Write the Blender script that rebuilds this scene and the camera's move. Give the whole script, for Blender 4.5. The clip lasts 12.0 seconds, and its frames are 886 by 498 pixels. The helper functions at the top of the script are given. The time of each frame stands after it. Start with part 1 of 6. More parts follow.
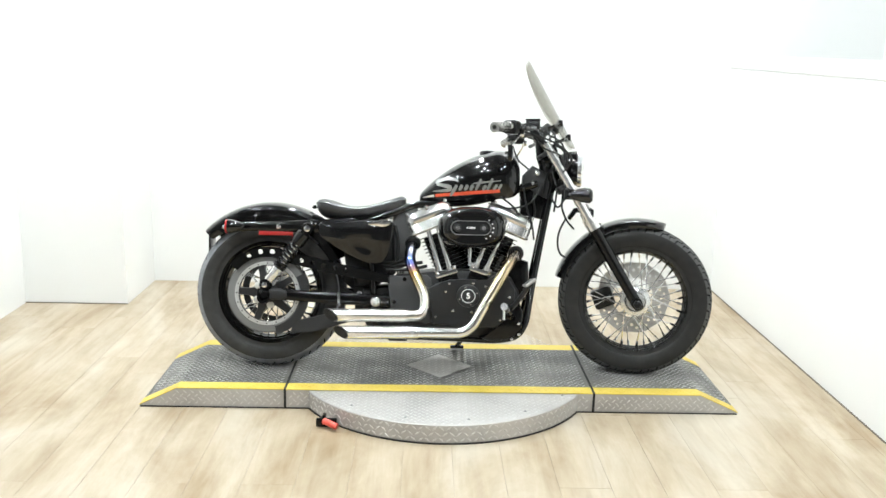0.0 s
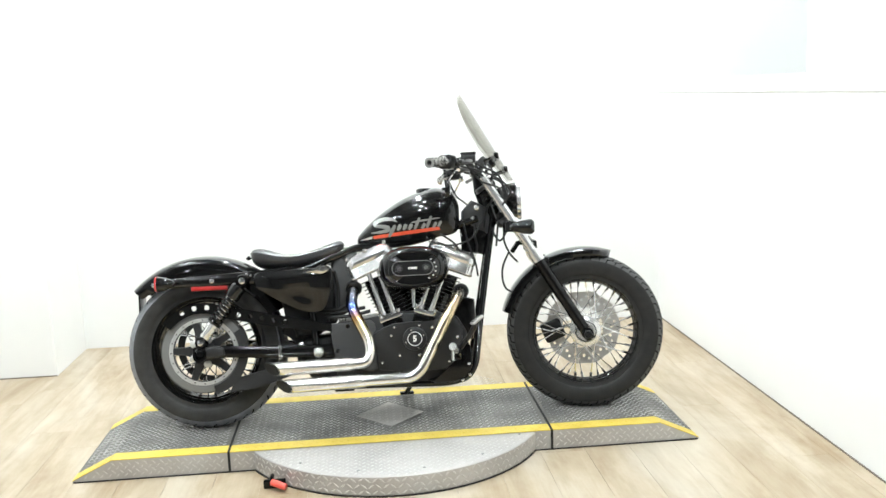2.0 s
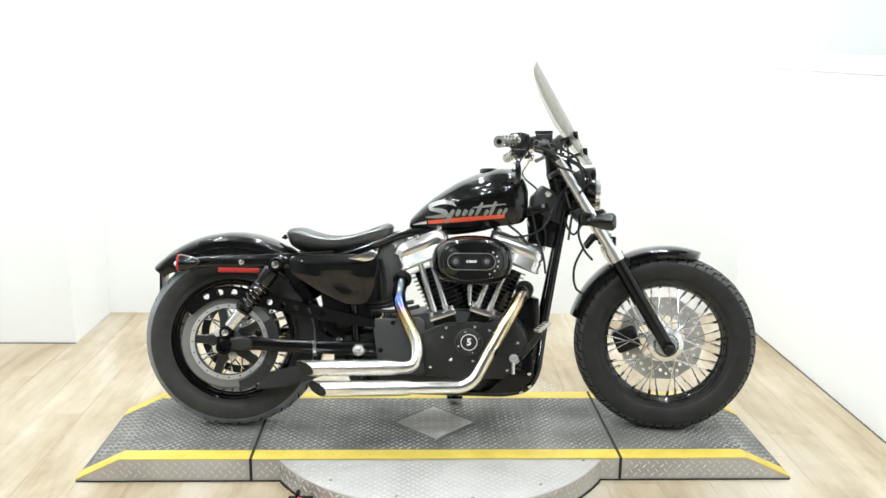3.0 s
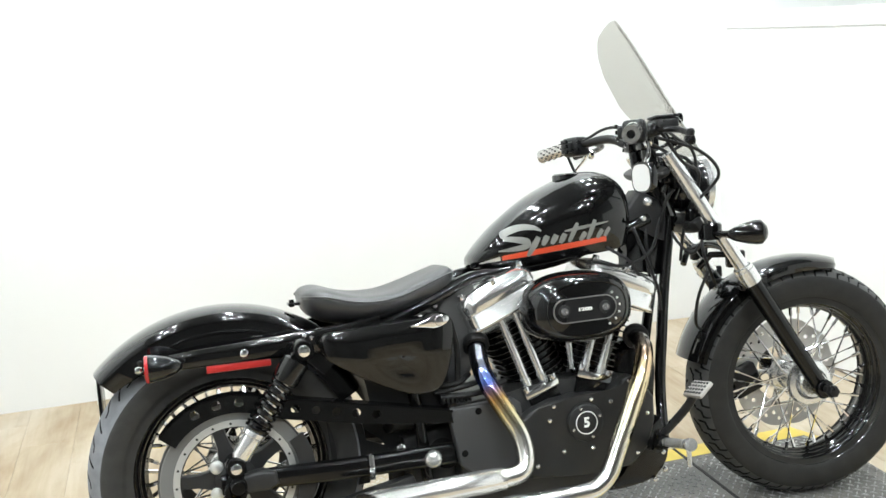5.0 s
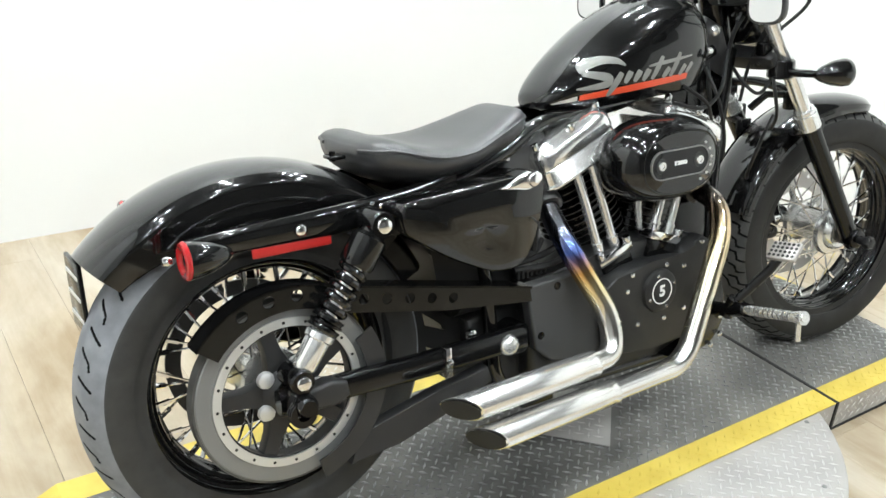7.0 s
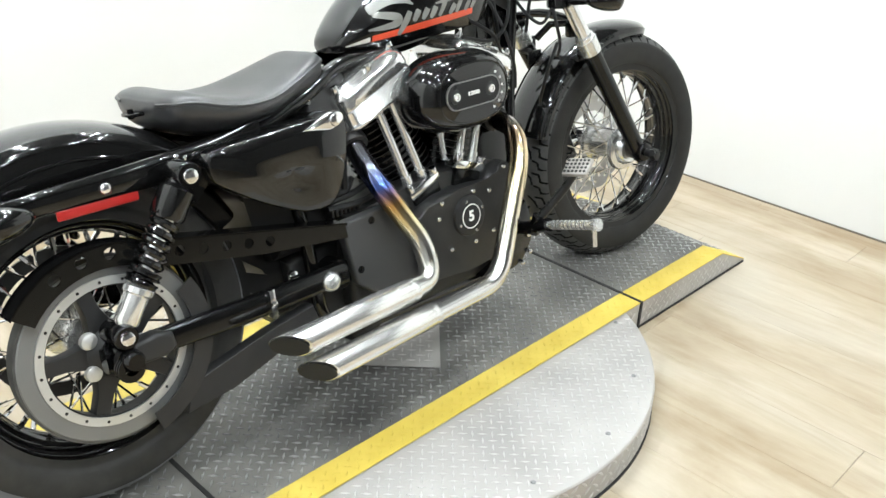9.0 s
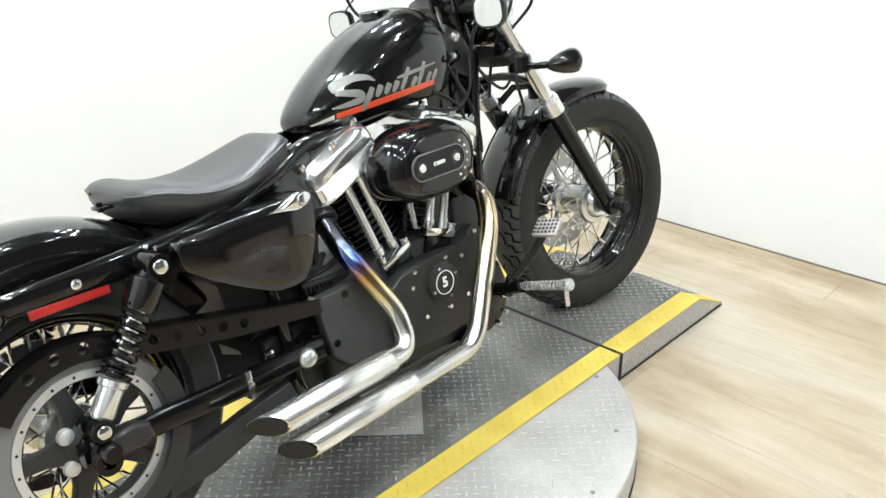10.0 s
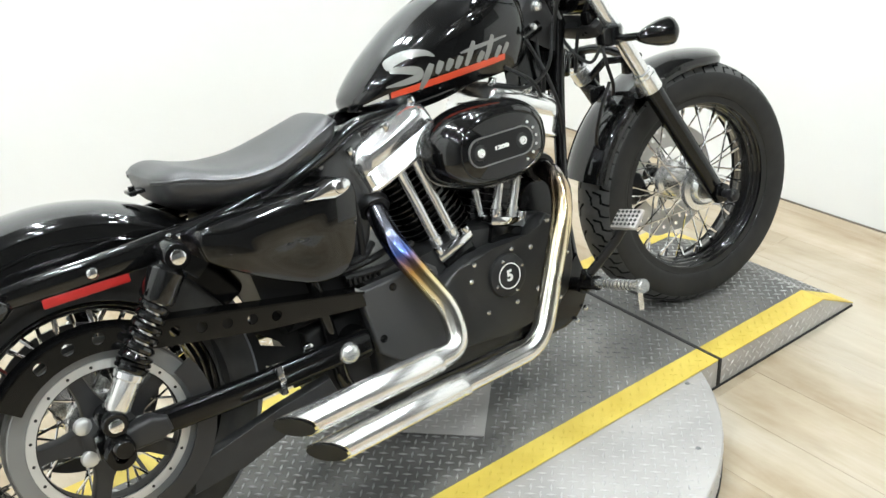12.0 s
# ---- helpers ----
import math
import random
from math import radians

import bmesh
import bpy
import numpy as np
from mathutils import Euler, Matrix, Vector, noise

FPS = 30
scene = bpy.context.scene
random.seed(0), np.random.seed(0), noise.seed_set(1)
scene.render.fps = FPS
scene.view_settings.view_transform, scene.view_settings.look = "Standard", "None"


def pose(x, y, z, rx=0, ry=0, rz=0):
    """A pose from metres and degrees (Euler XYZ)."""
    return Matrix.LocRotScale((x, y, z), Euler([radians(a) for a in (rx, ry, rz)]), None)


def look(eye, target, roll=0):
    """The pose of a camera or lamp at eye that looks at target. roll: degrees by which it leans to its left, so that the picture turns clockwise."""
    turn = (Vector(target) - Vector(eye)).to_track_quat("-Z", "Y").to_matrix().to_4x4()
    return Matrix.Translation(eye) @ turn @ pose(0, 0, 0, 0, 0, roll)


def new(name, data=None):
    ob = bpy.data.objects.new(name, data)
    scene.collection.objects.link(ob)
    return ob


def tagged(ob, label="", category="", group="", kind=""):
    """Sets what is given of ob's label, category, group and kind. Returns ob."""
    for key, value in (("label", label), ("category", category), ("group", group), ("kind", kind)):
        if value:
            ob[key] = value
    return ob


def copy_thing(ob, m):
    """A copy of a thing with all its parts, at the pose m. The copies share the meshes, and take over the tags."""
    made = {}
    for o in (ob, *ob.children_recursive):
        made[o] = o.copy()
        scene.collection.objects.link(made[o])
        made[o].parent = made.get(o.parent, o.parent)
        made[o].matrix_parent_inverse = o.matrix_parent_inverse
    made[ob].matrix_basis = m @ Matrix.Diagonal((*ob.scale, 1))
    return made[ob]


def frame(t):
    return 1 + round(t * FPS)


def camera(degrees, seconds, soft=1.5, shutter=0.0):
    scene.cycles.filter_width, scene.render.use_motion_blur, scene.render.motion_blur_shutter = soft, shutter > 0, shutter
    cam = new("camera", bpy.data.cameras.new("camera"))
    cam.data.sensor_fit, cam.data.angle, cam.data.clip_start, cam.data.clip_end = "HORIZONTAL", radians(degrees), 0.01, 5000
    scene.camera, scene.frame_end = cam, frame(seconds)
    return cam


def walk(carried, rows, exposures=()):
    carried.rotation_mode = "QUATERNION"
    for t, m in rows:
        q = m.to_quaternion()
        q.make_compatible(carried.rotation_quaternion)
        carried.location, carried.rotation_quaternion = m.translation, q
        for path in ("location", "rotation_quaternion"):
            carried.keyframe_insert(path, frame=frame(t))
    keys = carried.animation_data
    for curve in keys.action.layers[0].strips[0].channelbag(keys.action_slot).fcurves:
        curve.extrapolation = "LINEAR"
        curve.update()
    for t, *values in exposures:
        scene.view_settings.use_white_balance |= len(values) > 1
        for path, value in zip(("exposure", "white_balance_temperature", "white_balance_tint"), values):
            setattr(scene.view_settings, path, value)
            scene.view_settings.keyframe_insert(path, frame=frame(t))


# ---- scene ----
cam = camera(52.1, 12.0)
PATH = [
    (0, (-0.117, -3.695, 1.456), (-0.074, -1.745, 1.012), 1.3),
    (0.5, (-0.148, -3.711, 1.414), (-0.085, -1.755, 1.001), 1.2),
    (1, (-0.16, -3.686, 1.441), (-0.095, -1.727, 1.042), 1.3),
    (1.5, (-0.152, -3.664, 1.423), (-0.041, -1.704, 1.039), 0.1),
    (2, (-0.106, -3.585, 1.405), (0.064, -1.622, 1.062), -2.1),
    (2.5, (-0.053, -3.38, 1.398), (0.03, -1.424, 0.99), -3.0),
    (3, (-0.137, -3.077, 1.448), (-0.063, -1.127, 1.005), 0.8),
    (3.5, (-0.354, -2.807, 1.441), (-0.25, -0.857, 1.009), 0.1),
    (3.7, (-0.473, -2.704, 1.418), (-0.289, -0.765, 0.967), -2.5),
    (5.3, (-0.923, -1.814, 1.369), (-0.218, -0.007, 0.882), -3.6),
    (5.5, (-0.971, -1.744, 1.398), (-0.19, 0.014, 0.851), -5.1),
    (6, (-1.098, -1.477, 1.345), (-0.256, 0.227, 0.723), -3.1),
    (6.5, (-1.192, -1.254, 1.313), (-0.359, 0.364, 0.483), -0.4),
    (6.7, (-1.244, -1.209, 1.321), (-0.294, 0.339, 0.483), 2.7),
    (8.3, (-1.389, -1.248, 1.309), (-0.186, 0.021, 0.338), 4.9),
    (8.5, (-1.371, -1.271, 1.303), (-0.134, -0.028, 0.342), 5.0),
    (9, (-1.323, -1.316, 1.311), (-0.034, -0.094, 0.392), 2.6),
    (9.5, (-1.306, -1.351, 1.322), (-0.04, -0.106, 0.402), 0.7),
    (10, (-1.293, -1.346, 1.37), (0.037, -0.105, 0.538), -0.5),
    (10.5, (-1.299, -1.341, 1.401), (0.071, -0.103, 0.634), 0.4),
    (11, (-1.302, -1.326, 1.393), (0.077, -0.076, 0.66), -4.9),
    (11.5, (-1.203, -1.37, 1.366), (-0.07, 0.028, 0.492), -3.0),
    (12, (-1.013, -1.378, 1.352), (0.018, 0.084, 0.457), -3.7),
]
walk(cam, [(t, look(eye, target, roll)) for t, eye, target, roll in PATH], [(0.0, 0.36), (1.5, 0.4), (3.0, 0.36), (5.3, 0.27), (6.5, 0.26), (8.4, 0.44), (9.0, 0.33), (10.5, 0.3), (11.5, 0.28), (12.0, 0.26)])

# ---- world and light ----
world = bpy.data.worlds.new("world")
scene.world = world
world.use_nodes = True
world.node_tree.nodes["Background"].inputs[0].default_value = (0.9, 0.95, 1.0, 1)
world.node_tree.nodes["Background"].inputs[1].default_value = 0.3
scene.view_settings.exposure = 0.0
LAMP = 330.0


# ---- materials ----
def material(name, base, rough=0.5, metal=0.0, coat=0.0, spec=0.5):
    m = bpy.data.materials.new(name)
    m.use_nodes = True
    b = m.node_tree.nodes["Principled BSDF"]
    b.inputs["Base Color"].default_value = (*base, 1)
    b.inputs["Roughness"].default_value = rough
    b.inputs["Metallic"].default_value = metal
    b.inputs["Coat Weight"].default_value = coat
    b.inputs["Coat Roughness"].default_value = 0.03
    b.inputs["Specular IOR Level"].default_value = spec
    return m


def node(m, kind, **values):
    n = m.node_tree.nodes.new(kind)
    for key, value in values.items():
        n.inputs[key].default_value = value
    return n


def link(m, a, b):
    m.node_tree.links.new(a, b)


def shader(m):
    return m.node_tree.nodes["Principled BSDF"]


def ramp(m, fac, stops):
    n = m.node_tree.nodes.new("ShaderNodeValToRGB")
    e = n.color_ramp.elements
    while len(e) < len(stops):
        e.new(0.5)
    for el, (p, c) in zip(e, stops):
        el.position = p
        el.color = (*c, 1) if len(c) == 3 else c
    link(m, fac, n.inputs[0])
    return n.outputs[0]


def textured(m, scale, stops, detail=4.0, stretch=(1, 1, 1), target="Base Color", kind="Object"):
    """Noise through a ramp into one input of the shader."""
    tc = m.node_tree.nodes.new("ShaderNodeTexCoord")
    mp = m.node_tree.nodes.new("ShaderNodeMapping")
    mp.inputs["Scale"].default_value = stretch
    no = node(m, "ShaderNodeTexNoise", Scale=scale, Detail=detail)
    link(m, tc.outputs[kind], mp.inputs[0])
    link(m, mp.outputs[0], no.inputs["Vector"])
    out = ramp(m, no.outputs["Fac"], stops)
    link(m, out, shader(m).inputs[target])
    return no.outputs["Fac"], out


def bumped(m, scale, strength, distance=0.002, stretch=(1, 1, 1), detail=5.0):
    tc = m.node_tree.nodes.new("ShaderNodeTexCoord")
    mp = m.node_tree.nodes.new("ShaderNodeMapping")
    mp.inputs["Scale"].default_value = stretch
    no = node(m, "ShaderNodeTexNoise", Scale=scale, Detail=detail)
    bu = node(m, "ShaderNodeBump", Strength=strength, Distance=distance)
    link(m, tc.outputs["Object"], mp.inputs[0])
    link(m, mp.outputs[0], no.inputs["Vector"])
    link(m, no.outputs["Fac"], bu.inputs["Height"])
    link(m, bu.outputs[0], shader(m).inputs["Normal"])
    return m


def grey(v):
    return (v, v, v)


WALL = material("wall_paint", (0.86, 0.865, 0.86), 0.75)
textured(WALL, 1.3, [(0.3, (0.76, 0.762, 0.752)), (0.7, (0.795, 0.797, 0.788))])
bumped(WALL, 160, 0.12, 0.001)
CEILING = material("dark_ceiling_paint", (0.12, 0.12, 0.122), 0.85)
bumped(CEILING, 80, 0.1, 0.001)
# Unseen rear walls; this grey sets reflections and fill on the black bike.
BACKROOM = material("unseen_wall_grey", (0.12, 0.12, 0.125), 0.8)
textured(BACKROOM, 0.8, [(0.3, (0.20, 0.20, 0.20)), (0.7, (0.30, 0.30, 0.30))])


def wood():
    m = material("pale_wood", (0.5, 0.4, 0.28), 0.42)
    nt = m.node_tree
    tc = nt.nodes.new("ShaderNodeTexCoord")
    oi = nt.nodes.new("ShaderNodeObjectInfo")
    mp = nt.nodes.new("ShaderNodeMapping")
    mp.inputs["Scale"].default_value = (9, 0.9, 9)
    sh = node(m, "ShaderNodeVectorMath")
    mul = node(m, "ShaderNodeMath")
    mul.operation = "MULTIPLY"
    mul.inputs[1].default_value = 37.0
    link(m, oi.outputs["Random"], mul.inputs[0])
    link(m, tc.outputs["Object"], sh.inputs[0])
    link(m, mul.outputs[0], sh.inputs[1])
    link(m, sh.outputs[0], mp.inputs[0])
    grain = node(m, "ShaderNodeTexNoise", Scale=2.2, Detail=8.0, Roughness=0.62, Distortion=0.5)
    link(m, mp.outputs[0], grain.inputs["Vector"])
    blot = node(m, "ShaderNodeTexNoise", Scale=1.0, Detail=6.0, Roughness=0.6, Distortion=0.35)
    geo = nt.nodes.new("ShaderNodeNewGeometry")
    wide = nt.nodes.new("ShaderNodeMapping")
    wide.inputs["Scale"].default_value = (2.9, 1.2, 1.0)
    link(m, geo.outputs["Position"], wide.inputs[0])
    link(m, wide.outputs[0], blot.inputs["Vector"])
    a = ramp(m, grain.outputs["Fac"], [(0.28, (0.235, 0.168, 0.098)), (0.5, (0.385, 0.315, 0.220)), (0.72, (0.485, 0.422, 0.325))])
    b = ramp(m, blot.outputs["Fac"], [(0.36, (0.285, 0.200, 0.113)), (0.50, (0.435, 0.358, 0.257)), (0.65, (0.580, 0.530, 0.442))])
    mix = nt.nodes.new("ShaderNodeMix")
    mix.data_type = "RGBA"
    mix.inputs[0].default_value = 0.62
    link(m, a, mix.inputs[6])
    link(m, b, mix.inputs[7])
    tone = ramp(m, oi.outputs["Random"], [(0.0, (0.975, 0.97, 0.96)), (1.0, (1.025, 1.02, 1.02))])
    mix2 = nt.nodes.new("ShaderNodeMix")
    mix2.data_type = "RGBA"
    mix2.blend_type = "MULTIPLY"
    mix2.inputs[0].default_value = 1.0
    link(m, mix.outputs[2], mix2.inputs[6])
    link(m, tone, mix2.inputs[7])
    link(m, mix2.outputs[2], shader(m).inputs["Base Color"])
    rr = ramp(m, grain.outputs["Fac"], [(0.3, grey(0.5)), (0.7, grey(0.36))])
    link(m, rr, shader(m).inputs["Roughness"])
    bu = node(m, "ShaderNodeBump", Strength=0.15, Distance=0.001)
    link(m, grain.outputs["Fac"], bu.inputs["Height"])
    link(m, bu.outputs[0], shader(m).inputs["Normal"])
    return m


WOOD = wood()
GAP = material("joint_dark", (0.42, 0.345, 0.255), 0.8)
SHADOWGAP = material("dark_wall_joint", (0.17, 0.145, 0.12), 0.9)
ALU = material("treadplate_aluminium", (0.50, 0.50, 0.49), 0.42, 0.4)
textured(ALU, 14, [(0.3, grey(0.46)), (0.7, grey(0.60))], target="Roughness")
textured(ALU, 5, [(0.3, (0.40, 0.385, 0.37)), (0.7, (0.54, 0.52, 0.50))])
ALUBAR = material("polished_tread_bar", (0.58, 0.565, 0.55), 0.40, 0.35)
GRITBAR = material("worn_tread_bar", (0.20, 0.20, 0.20), 0.30, 0.7)
textured(GRITBAR, 9, [(0.35, (0.24, 0.24, 0.24)), (0.7, (0.66, 0.66, 0.65))])
GRIT = material("treadplate_dark", (0.045, 0.046, 0.05), 0.45, 0.0)
textured(GRIT, 4, [(0.32, (0.074, 0.073, 0.070)), (0.5, (0.130, 0.126, 0.119)), (0.72, (0.205, 0.196, 0.181))], 7.0)
bumped(GRIT, 300, 0.25, 0.001)
YELLOW = material("yellow_tape", (0.78, 0.52, 0.02), 0.5)
textured(YELLOW, 12, [(0.3, (0.60, 0.44, 0.065)), (0.7, (0.71, 0.555, 0.11))])
RUBBERSEAL = material("black_seam", (0.012, 0.012, 0.012), 0.7)

PAINT = material("gloss_black_paint", (0.0035, 0.0035, 0.0036), 0.22, 0.0, 1.0, 0.08)
BLACK = material("black_enamel", (0.003, 0.003, 0.0032), 0.14, 0.0, 0.0, 0.36)
bumped(BLACK, 60, 0.04, 0.0006)
SATIN = material("satin_black_metal", (0.008, 0.008, 0.0084), 0.30, 0.0, 0.0, 0.35)
textured(SATIN, 40, [(0.3, grey(0.24)), (0.7, grey(0.38))], target="Roughness")
CAST = material("cast_grey_metal", (0.026, 0.026, 0.027), 0.42, 0.2)
textured(CAST, 50, [(0.3, grey(0.34)), (0.7, grey(0.52))], target="Roughness")
COVERGREY = material("dark_grey_powder_coat", (0.040, 0.040, 0.041), 0.5)
COVERSATIN = material("satin_grey_cover", (0.085, 0.085, 0.086), 0.38, 0.3)
GUARD = material("guard_gloss_black", (0.004, 0.004, 0.0039), 0.14, 0.0, 0.0, 0.45)
PADMETAL = material("worn_pedal_steel", (0.46, 0.44, 0.42), 0.4, 0.6)
FLANGE = material("worn_grey_flange", (0.22, 0.22, 0.22), 0.42, 0.4)
textured(FLANGE, 30, [(0.3, grey(0.34)), (0.7, grey(0.52))], target="Roughness")
ROTOR = material("ground_rotor_steel", (0.62, 0.60, 0.57), 0.42, 0.35)
textured(ROTOR, 60, [(0.3, grey(0.36)), (0.7, grey(0.50))], target="Roughness")
ROCKER = material("polished_rocker_cover", (0.80, 0.80, 0.79), 0.14, 0.92)
textured(ROCKER, 12, [(0.3, grey(0.10)), (0.7, grey(0.20))], target="Roughness")
bumped(COVERGREY, 700, 0.2, 0.0005)
DULL = material("dull_zinc", (0.30, 0.30, 0.30), 0.45, 1.0)
WRINKLE = material("wrinkle_black", (0.015, 0.015, 0.0152), 0.44, 0.0, 0.0, 0.4)
bumped(WRINKLE, 900, 0.35, 0.0006)
CHROME = material("chrome", (0.82, 0.82, 0.83), 0.06, 1.0)
textured(CHROME, 60, [(0.3, grey(0.05)), (0.7, grey(0.08))], target="Roughness")
BRUSHED = material("polished_aluminium", (0.82, 0.82, 0.81), 0.22, 0.82)
textured(BRUSHED, 160, [(0.3, grey(0.20)), (0.7, grey(0.25))], target="Roughness")
STEEL = material("disc_steel", (0.66, 0.66, 0.65), 0.38, 0.6)
textured(STEEL, 60, [(0.3, grey(0.30)), (0.7, grey(0.46))], target="Roughness")
MUFFLER = material("soft_chrome", (0.84, 0.835, 0.82), 0.20, 0.88)
GRIPMETAL = material("worn_grip_chrome", (0.50, 0.49, 0.47), 0.26, 0.9)
FORKTUBE = material("hard_chrome_tube", (0.85, 0.85, 0.85), 0.18, 0.82)
RUBBER = material("tyre_rubber", (0.024, 0.0235, 0.023), 0.55, 0.0, 0.0, 0.35)
textured(RUBBER, 24, [(0.3, (0.027, 0.0264, 0.0255)), (0.7, (0.043, 0.0420, 0.0405))])
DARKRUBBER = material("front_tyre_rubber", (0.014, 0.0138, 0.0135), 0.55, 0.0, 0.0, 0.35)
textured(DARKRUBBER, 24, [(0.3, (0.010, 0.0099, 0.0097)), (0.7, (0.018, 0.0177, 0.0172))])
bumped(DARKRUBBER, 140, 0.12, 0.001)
HOSE = material("black_hose_rubber", (0.006, 0.006, 0.0062), 0.5, 0.0, 0.0, 0.35)
BELT = material("worn_belt_rubber", (0.10, 0.097, 0.092), 0.55)
textured(BELT, 40, [(0.3, (0.045, 0.044, 0.042)), (0.7, (0.080, 0.078, 0.074))])
bumped(RUBBER, 140, 0.12, 0.001)
# Rear tread: its bluish reflected sheen is put into a pale base colour.
SHEENTREAD = material("tyre_tread_sheen", (0.055, 0.058, 0.064), 0.62)
textured(SHEENTREAD, 30, [(0.3, (0.16, 0.166, 0.184)), (0.7, (0.23, 0.238, 0.260))])
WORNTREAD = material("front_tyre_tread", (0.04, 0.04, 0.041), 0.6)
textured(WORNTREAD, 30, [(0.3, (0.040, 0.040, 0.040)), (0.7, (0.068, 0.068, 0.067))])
GROOVE = material("tyre_groove", (0.004, 0.004, 0.004), 0.8, 0.0, 0.0, 0.1)
VINYL = material("black_vinyl", (0.024, 0.024, 0.026), 0.36, 0.0, 0.0, 0.9)
bumped(VINYL, 420, 0.25, 0.0008)
RED = material("red_reflector", (0.42, 0.02, 0.018), 0.3)
bumped(RED, 700, 0.4, 0.001)
REDLENS = material("red_lens", (0.42, 0.012, 0.015), 0.1, 0.0, 0.5)
SMOKE = material("dark_lens", (0.015, 0.014, 0.014), 0.08, 0.0, 0.6)
DECALGREY = material("grey_decal", (0.22, 0.22, 0.21), 0.35, 0.0, 0.6)
DECALRED = material("orange_red_decal", (0.80, 0.09, 0.035), 0.35, 0.0, 0.6)
WHITE = material("white_print", (0.8, 0.8, 0.78), 0.4)
REDPLASTIC = material("red_plastic", (0.78, 0.10, 0.07), 0.4)
LAMPGLOW = material("lamp_diffuser", (0.9, 0.9, 0.9), 0.5)
shader(LAMPGLOW).inputs["Emission Color"].default_value = (0.915, 0.985, 1.0, 1)
shader(LAMPGLOW).inputs["Emission Strength"].default_value = LAMP
HOUSING = material("white_lamp_housing", (0.8, 0.8, 0.8), 0.5)


def clear_plastic():
    """Thin lightly smoked sheet: tinted see-through with a gloss that grows at grazing angles."""
    m = material("smoked_clear_plastic", (0.8, 0.8, 0.8), 0.05)
    nt = m.node_tree
    nt.nodes.remove(shader(m))
    tr = node(m, "ShaderNodeBsdfTransparent", Color=(0.78, 0.77, 0.745, 1))
    gl = node(m, "ShaderNodeBsdfGlossy", Roughness=0.04)
    lw = node(m, "ShaderNodeLayerWeight", Blend=0.5)
    fr = node(m, "ShaderNodeMath")
    fr.operation = "POWER"
    fr.inputs[1].default_value = 5.0
    link(m, lw.outputs["Facing"], fr.inputs[0])
    mix = nt.nodes.new("ShaderNodeMixShader")
    link(m, fr.outputs[0], mix.inputs[0])
    link(m, tr.outputs[0], mix.inputs[1])
    link(m, gl.outputs[0], mix.inputs[2])
    link(m, mix.outputs[0], nt.nodes["Material Output"].inputs[0])
    return m


CLEAR = clear_plastic()


def blued(stops):
    """Chrome pipe with heat tint near the head, along the pipe's own length (uv x)."""
    m = material("blued_chrome", (0.8, 0.8, 0.8), 0.17, 1.0)
    uv = m.node_tree.nodes.new("ShaderNodeUVMap")
    sep = m.node_tree.nodes.new("ShaderNodeSeparateXYZ")
    no = node(m, "ShaderNodeTexNoise", Scale=9.0, Detail=3.0)
    add = node(m, "ShaderNodeMath")
    add.operation = "MULTIPLY_ADD"
    add.inputs[1].default_value = 0.10
    link(m, uv.outputs[0], sep.inputs[0])
    tc = m.node_tree.nodes.new("ShaderNodeTexCoord")
    link(m, tc.outputs["Object"], no.inputs["Vector"])
    link(m, no.outputs["Fac"], add.inputs[0])
    link(m, sep.outputs[0], add.inputs[2])
    c = ramp(m, add.outputs[0], stops)
    link(m, c, shader(m).inputs["Base Color"])
    return m


PIPE = blued([(0.12, (0.10, 0.10, 0.11)), (0.20, (0.20, 0.21, 0.25)), (0.30, (0.10, 0.17, 0.50)), (0.34, (0.30, 0.20, 0.34)), (0.40, (0.58, 0.34, 0.12)), (0.50, (0.80, 0.68, 0.40)), (0.62, (0.82, 0.80, 0.74)), (1.0, (0.84, 0.84, 0.84))])
PIPE_GOLD = blued([(0.08, (0.10, 0.10, 0.10)), (0.16, (0.34, 0.30, 0.28)), (0.22, (0.62, 0.46, 0.30)), (0.32, (0.78, 0.66, 0.42)), (0.50, (0.82, 0.77, 0.62)), (0.66, (0.83, 0.82, 0.79)), (1.0, (0.84, 0.84, 0.84))])


# ---- mesh helpers ----
def finish(name, bm, mat, parent=None, label="", smooth=40):
    """One mesh object from a bmesh."""
    bmesh.ops.recalc_face_normals(bm, faces=bm.faces)
    me = bpy.data.meshes.new(name)
    if smooth:
        for f in bm.faces:
            f.smooth = True
        lim = radians(smooth)
        for e in bm.edges:
            if len(e.link_faces) == 2 and e.calc_face_angle(0.0) > lim:
                e.smooth = False
    bm.to_mesh(me)
    bm.free()
    for m in (mat if isinstance(mat, (list, tuple)) else [mat]):
        me.materials.append(m)
    ob = new(name, me)
    if parent is not None:
        ob.parent = parent
    if label:
        ob["label"] = label
    return ob


def part(name, bm, mat, parent, label="", smooth=40):
    return finish(name, bm, mat, parent, label, smooth)


def box(bm, x0, x1, y0, y1, z0, z1, bevel=0.0, seg=2, m=None):
    r = bmesh.ops.create_cube(bm, size=1.0)
    vs = r["verts"]
    for v in vs:
        v.co = Vector((x0 + (v.co.x + 0.5) * (x1 - x0), y0 + (v.co.y + 0.5) * (y1 - y0), z0 + (v.co.z + 0.5) * (z1 - z0)))
    if bevel:
        es = list({e for v in vs for e in v.link_edges})
        out = bmesh.ops.bevel(bm, geom=es, offset=bevel, segments=seg, affect="EDGES", profile=0.5)
        vs = list({v for f in out["faces"] for v in f.verts} | {v for v in vs if v.is_valid})
    if m is not None:
        bmesh.ops.transform(bm, matrix=m, verts=vs)
    return bm


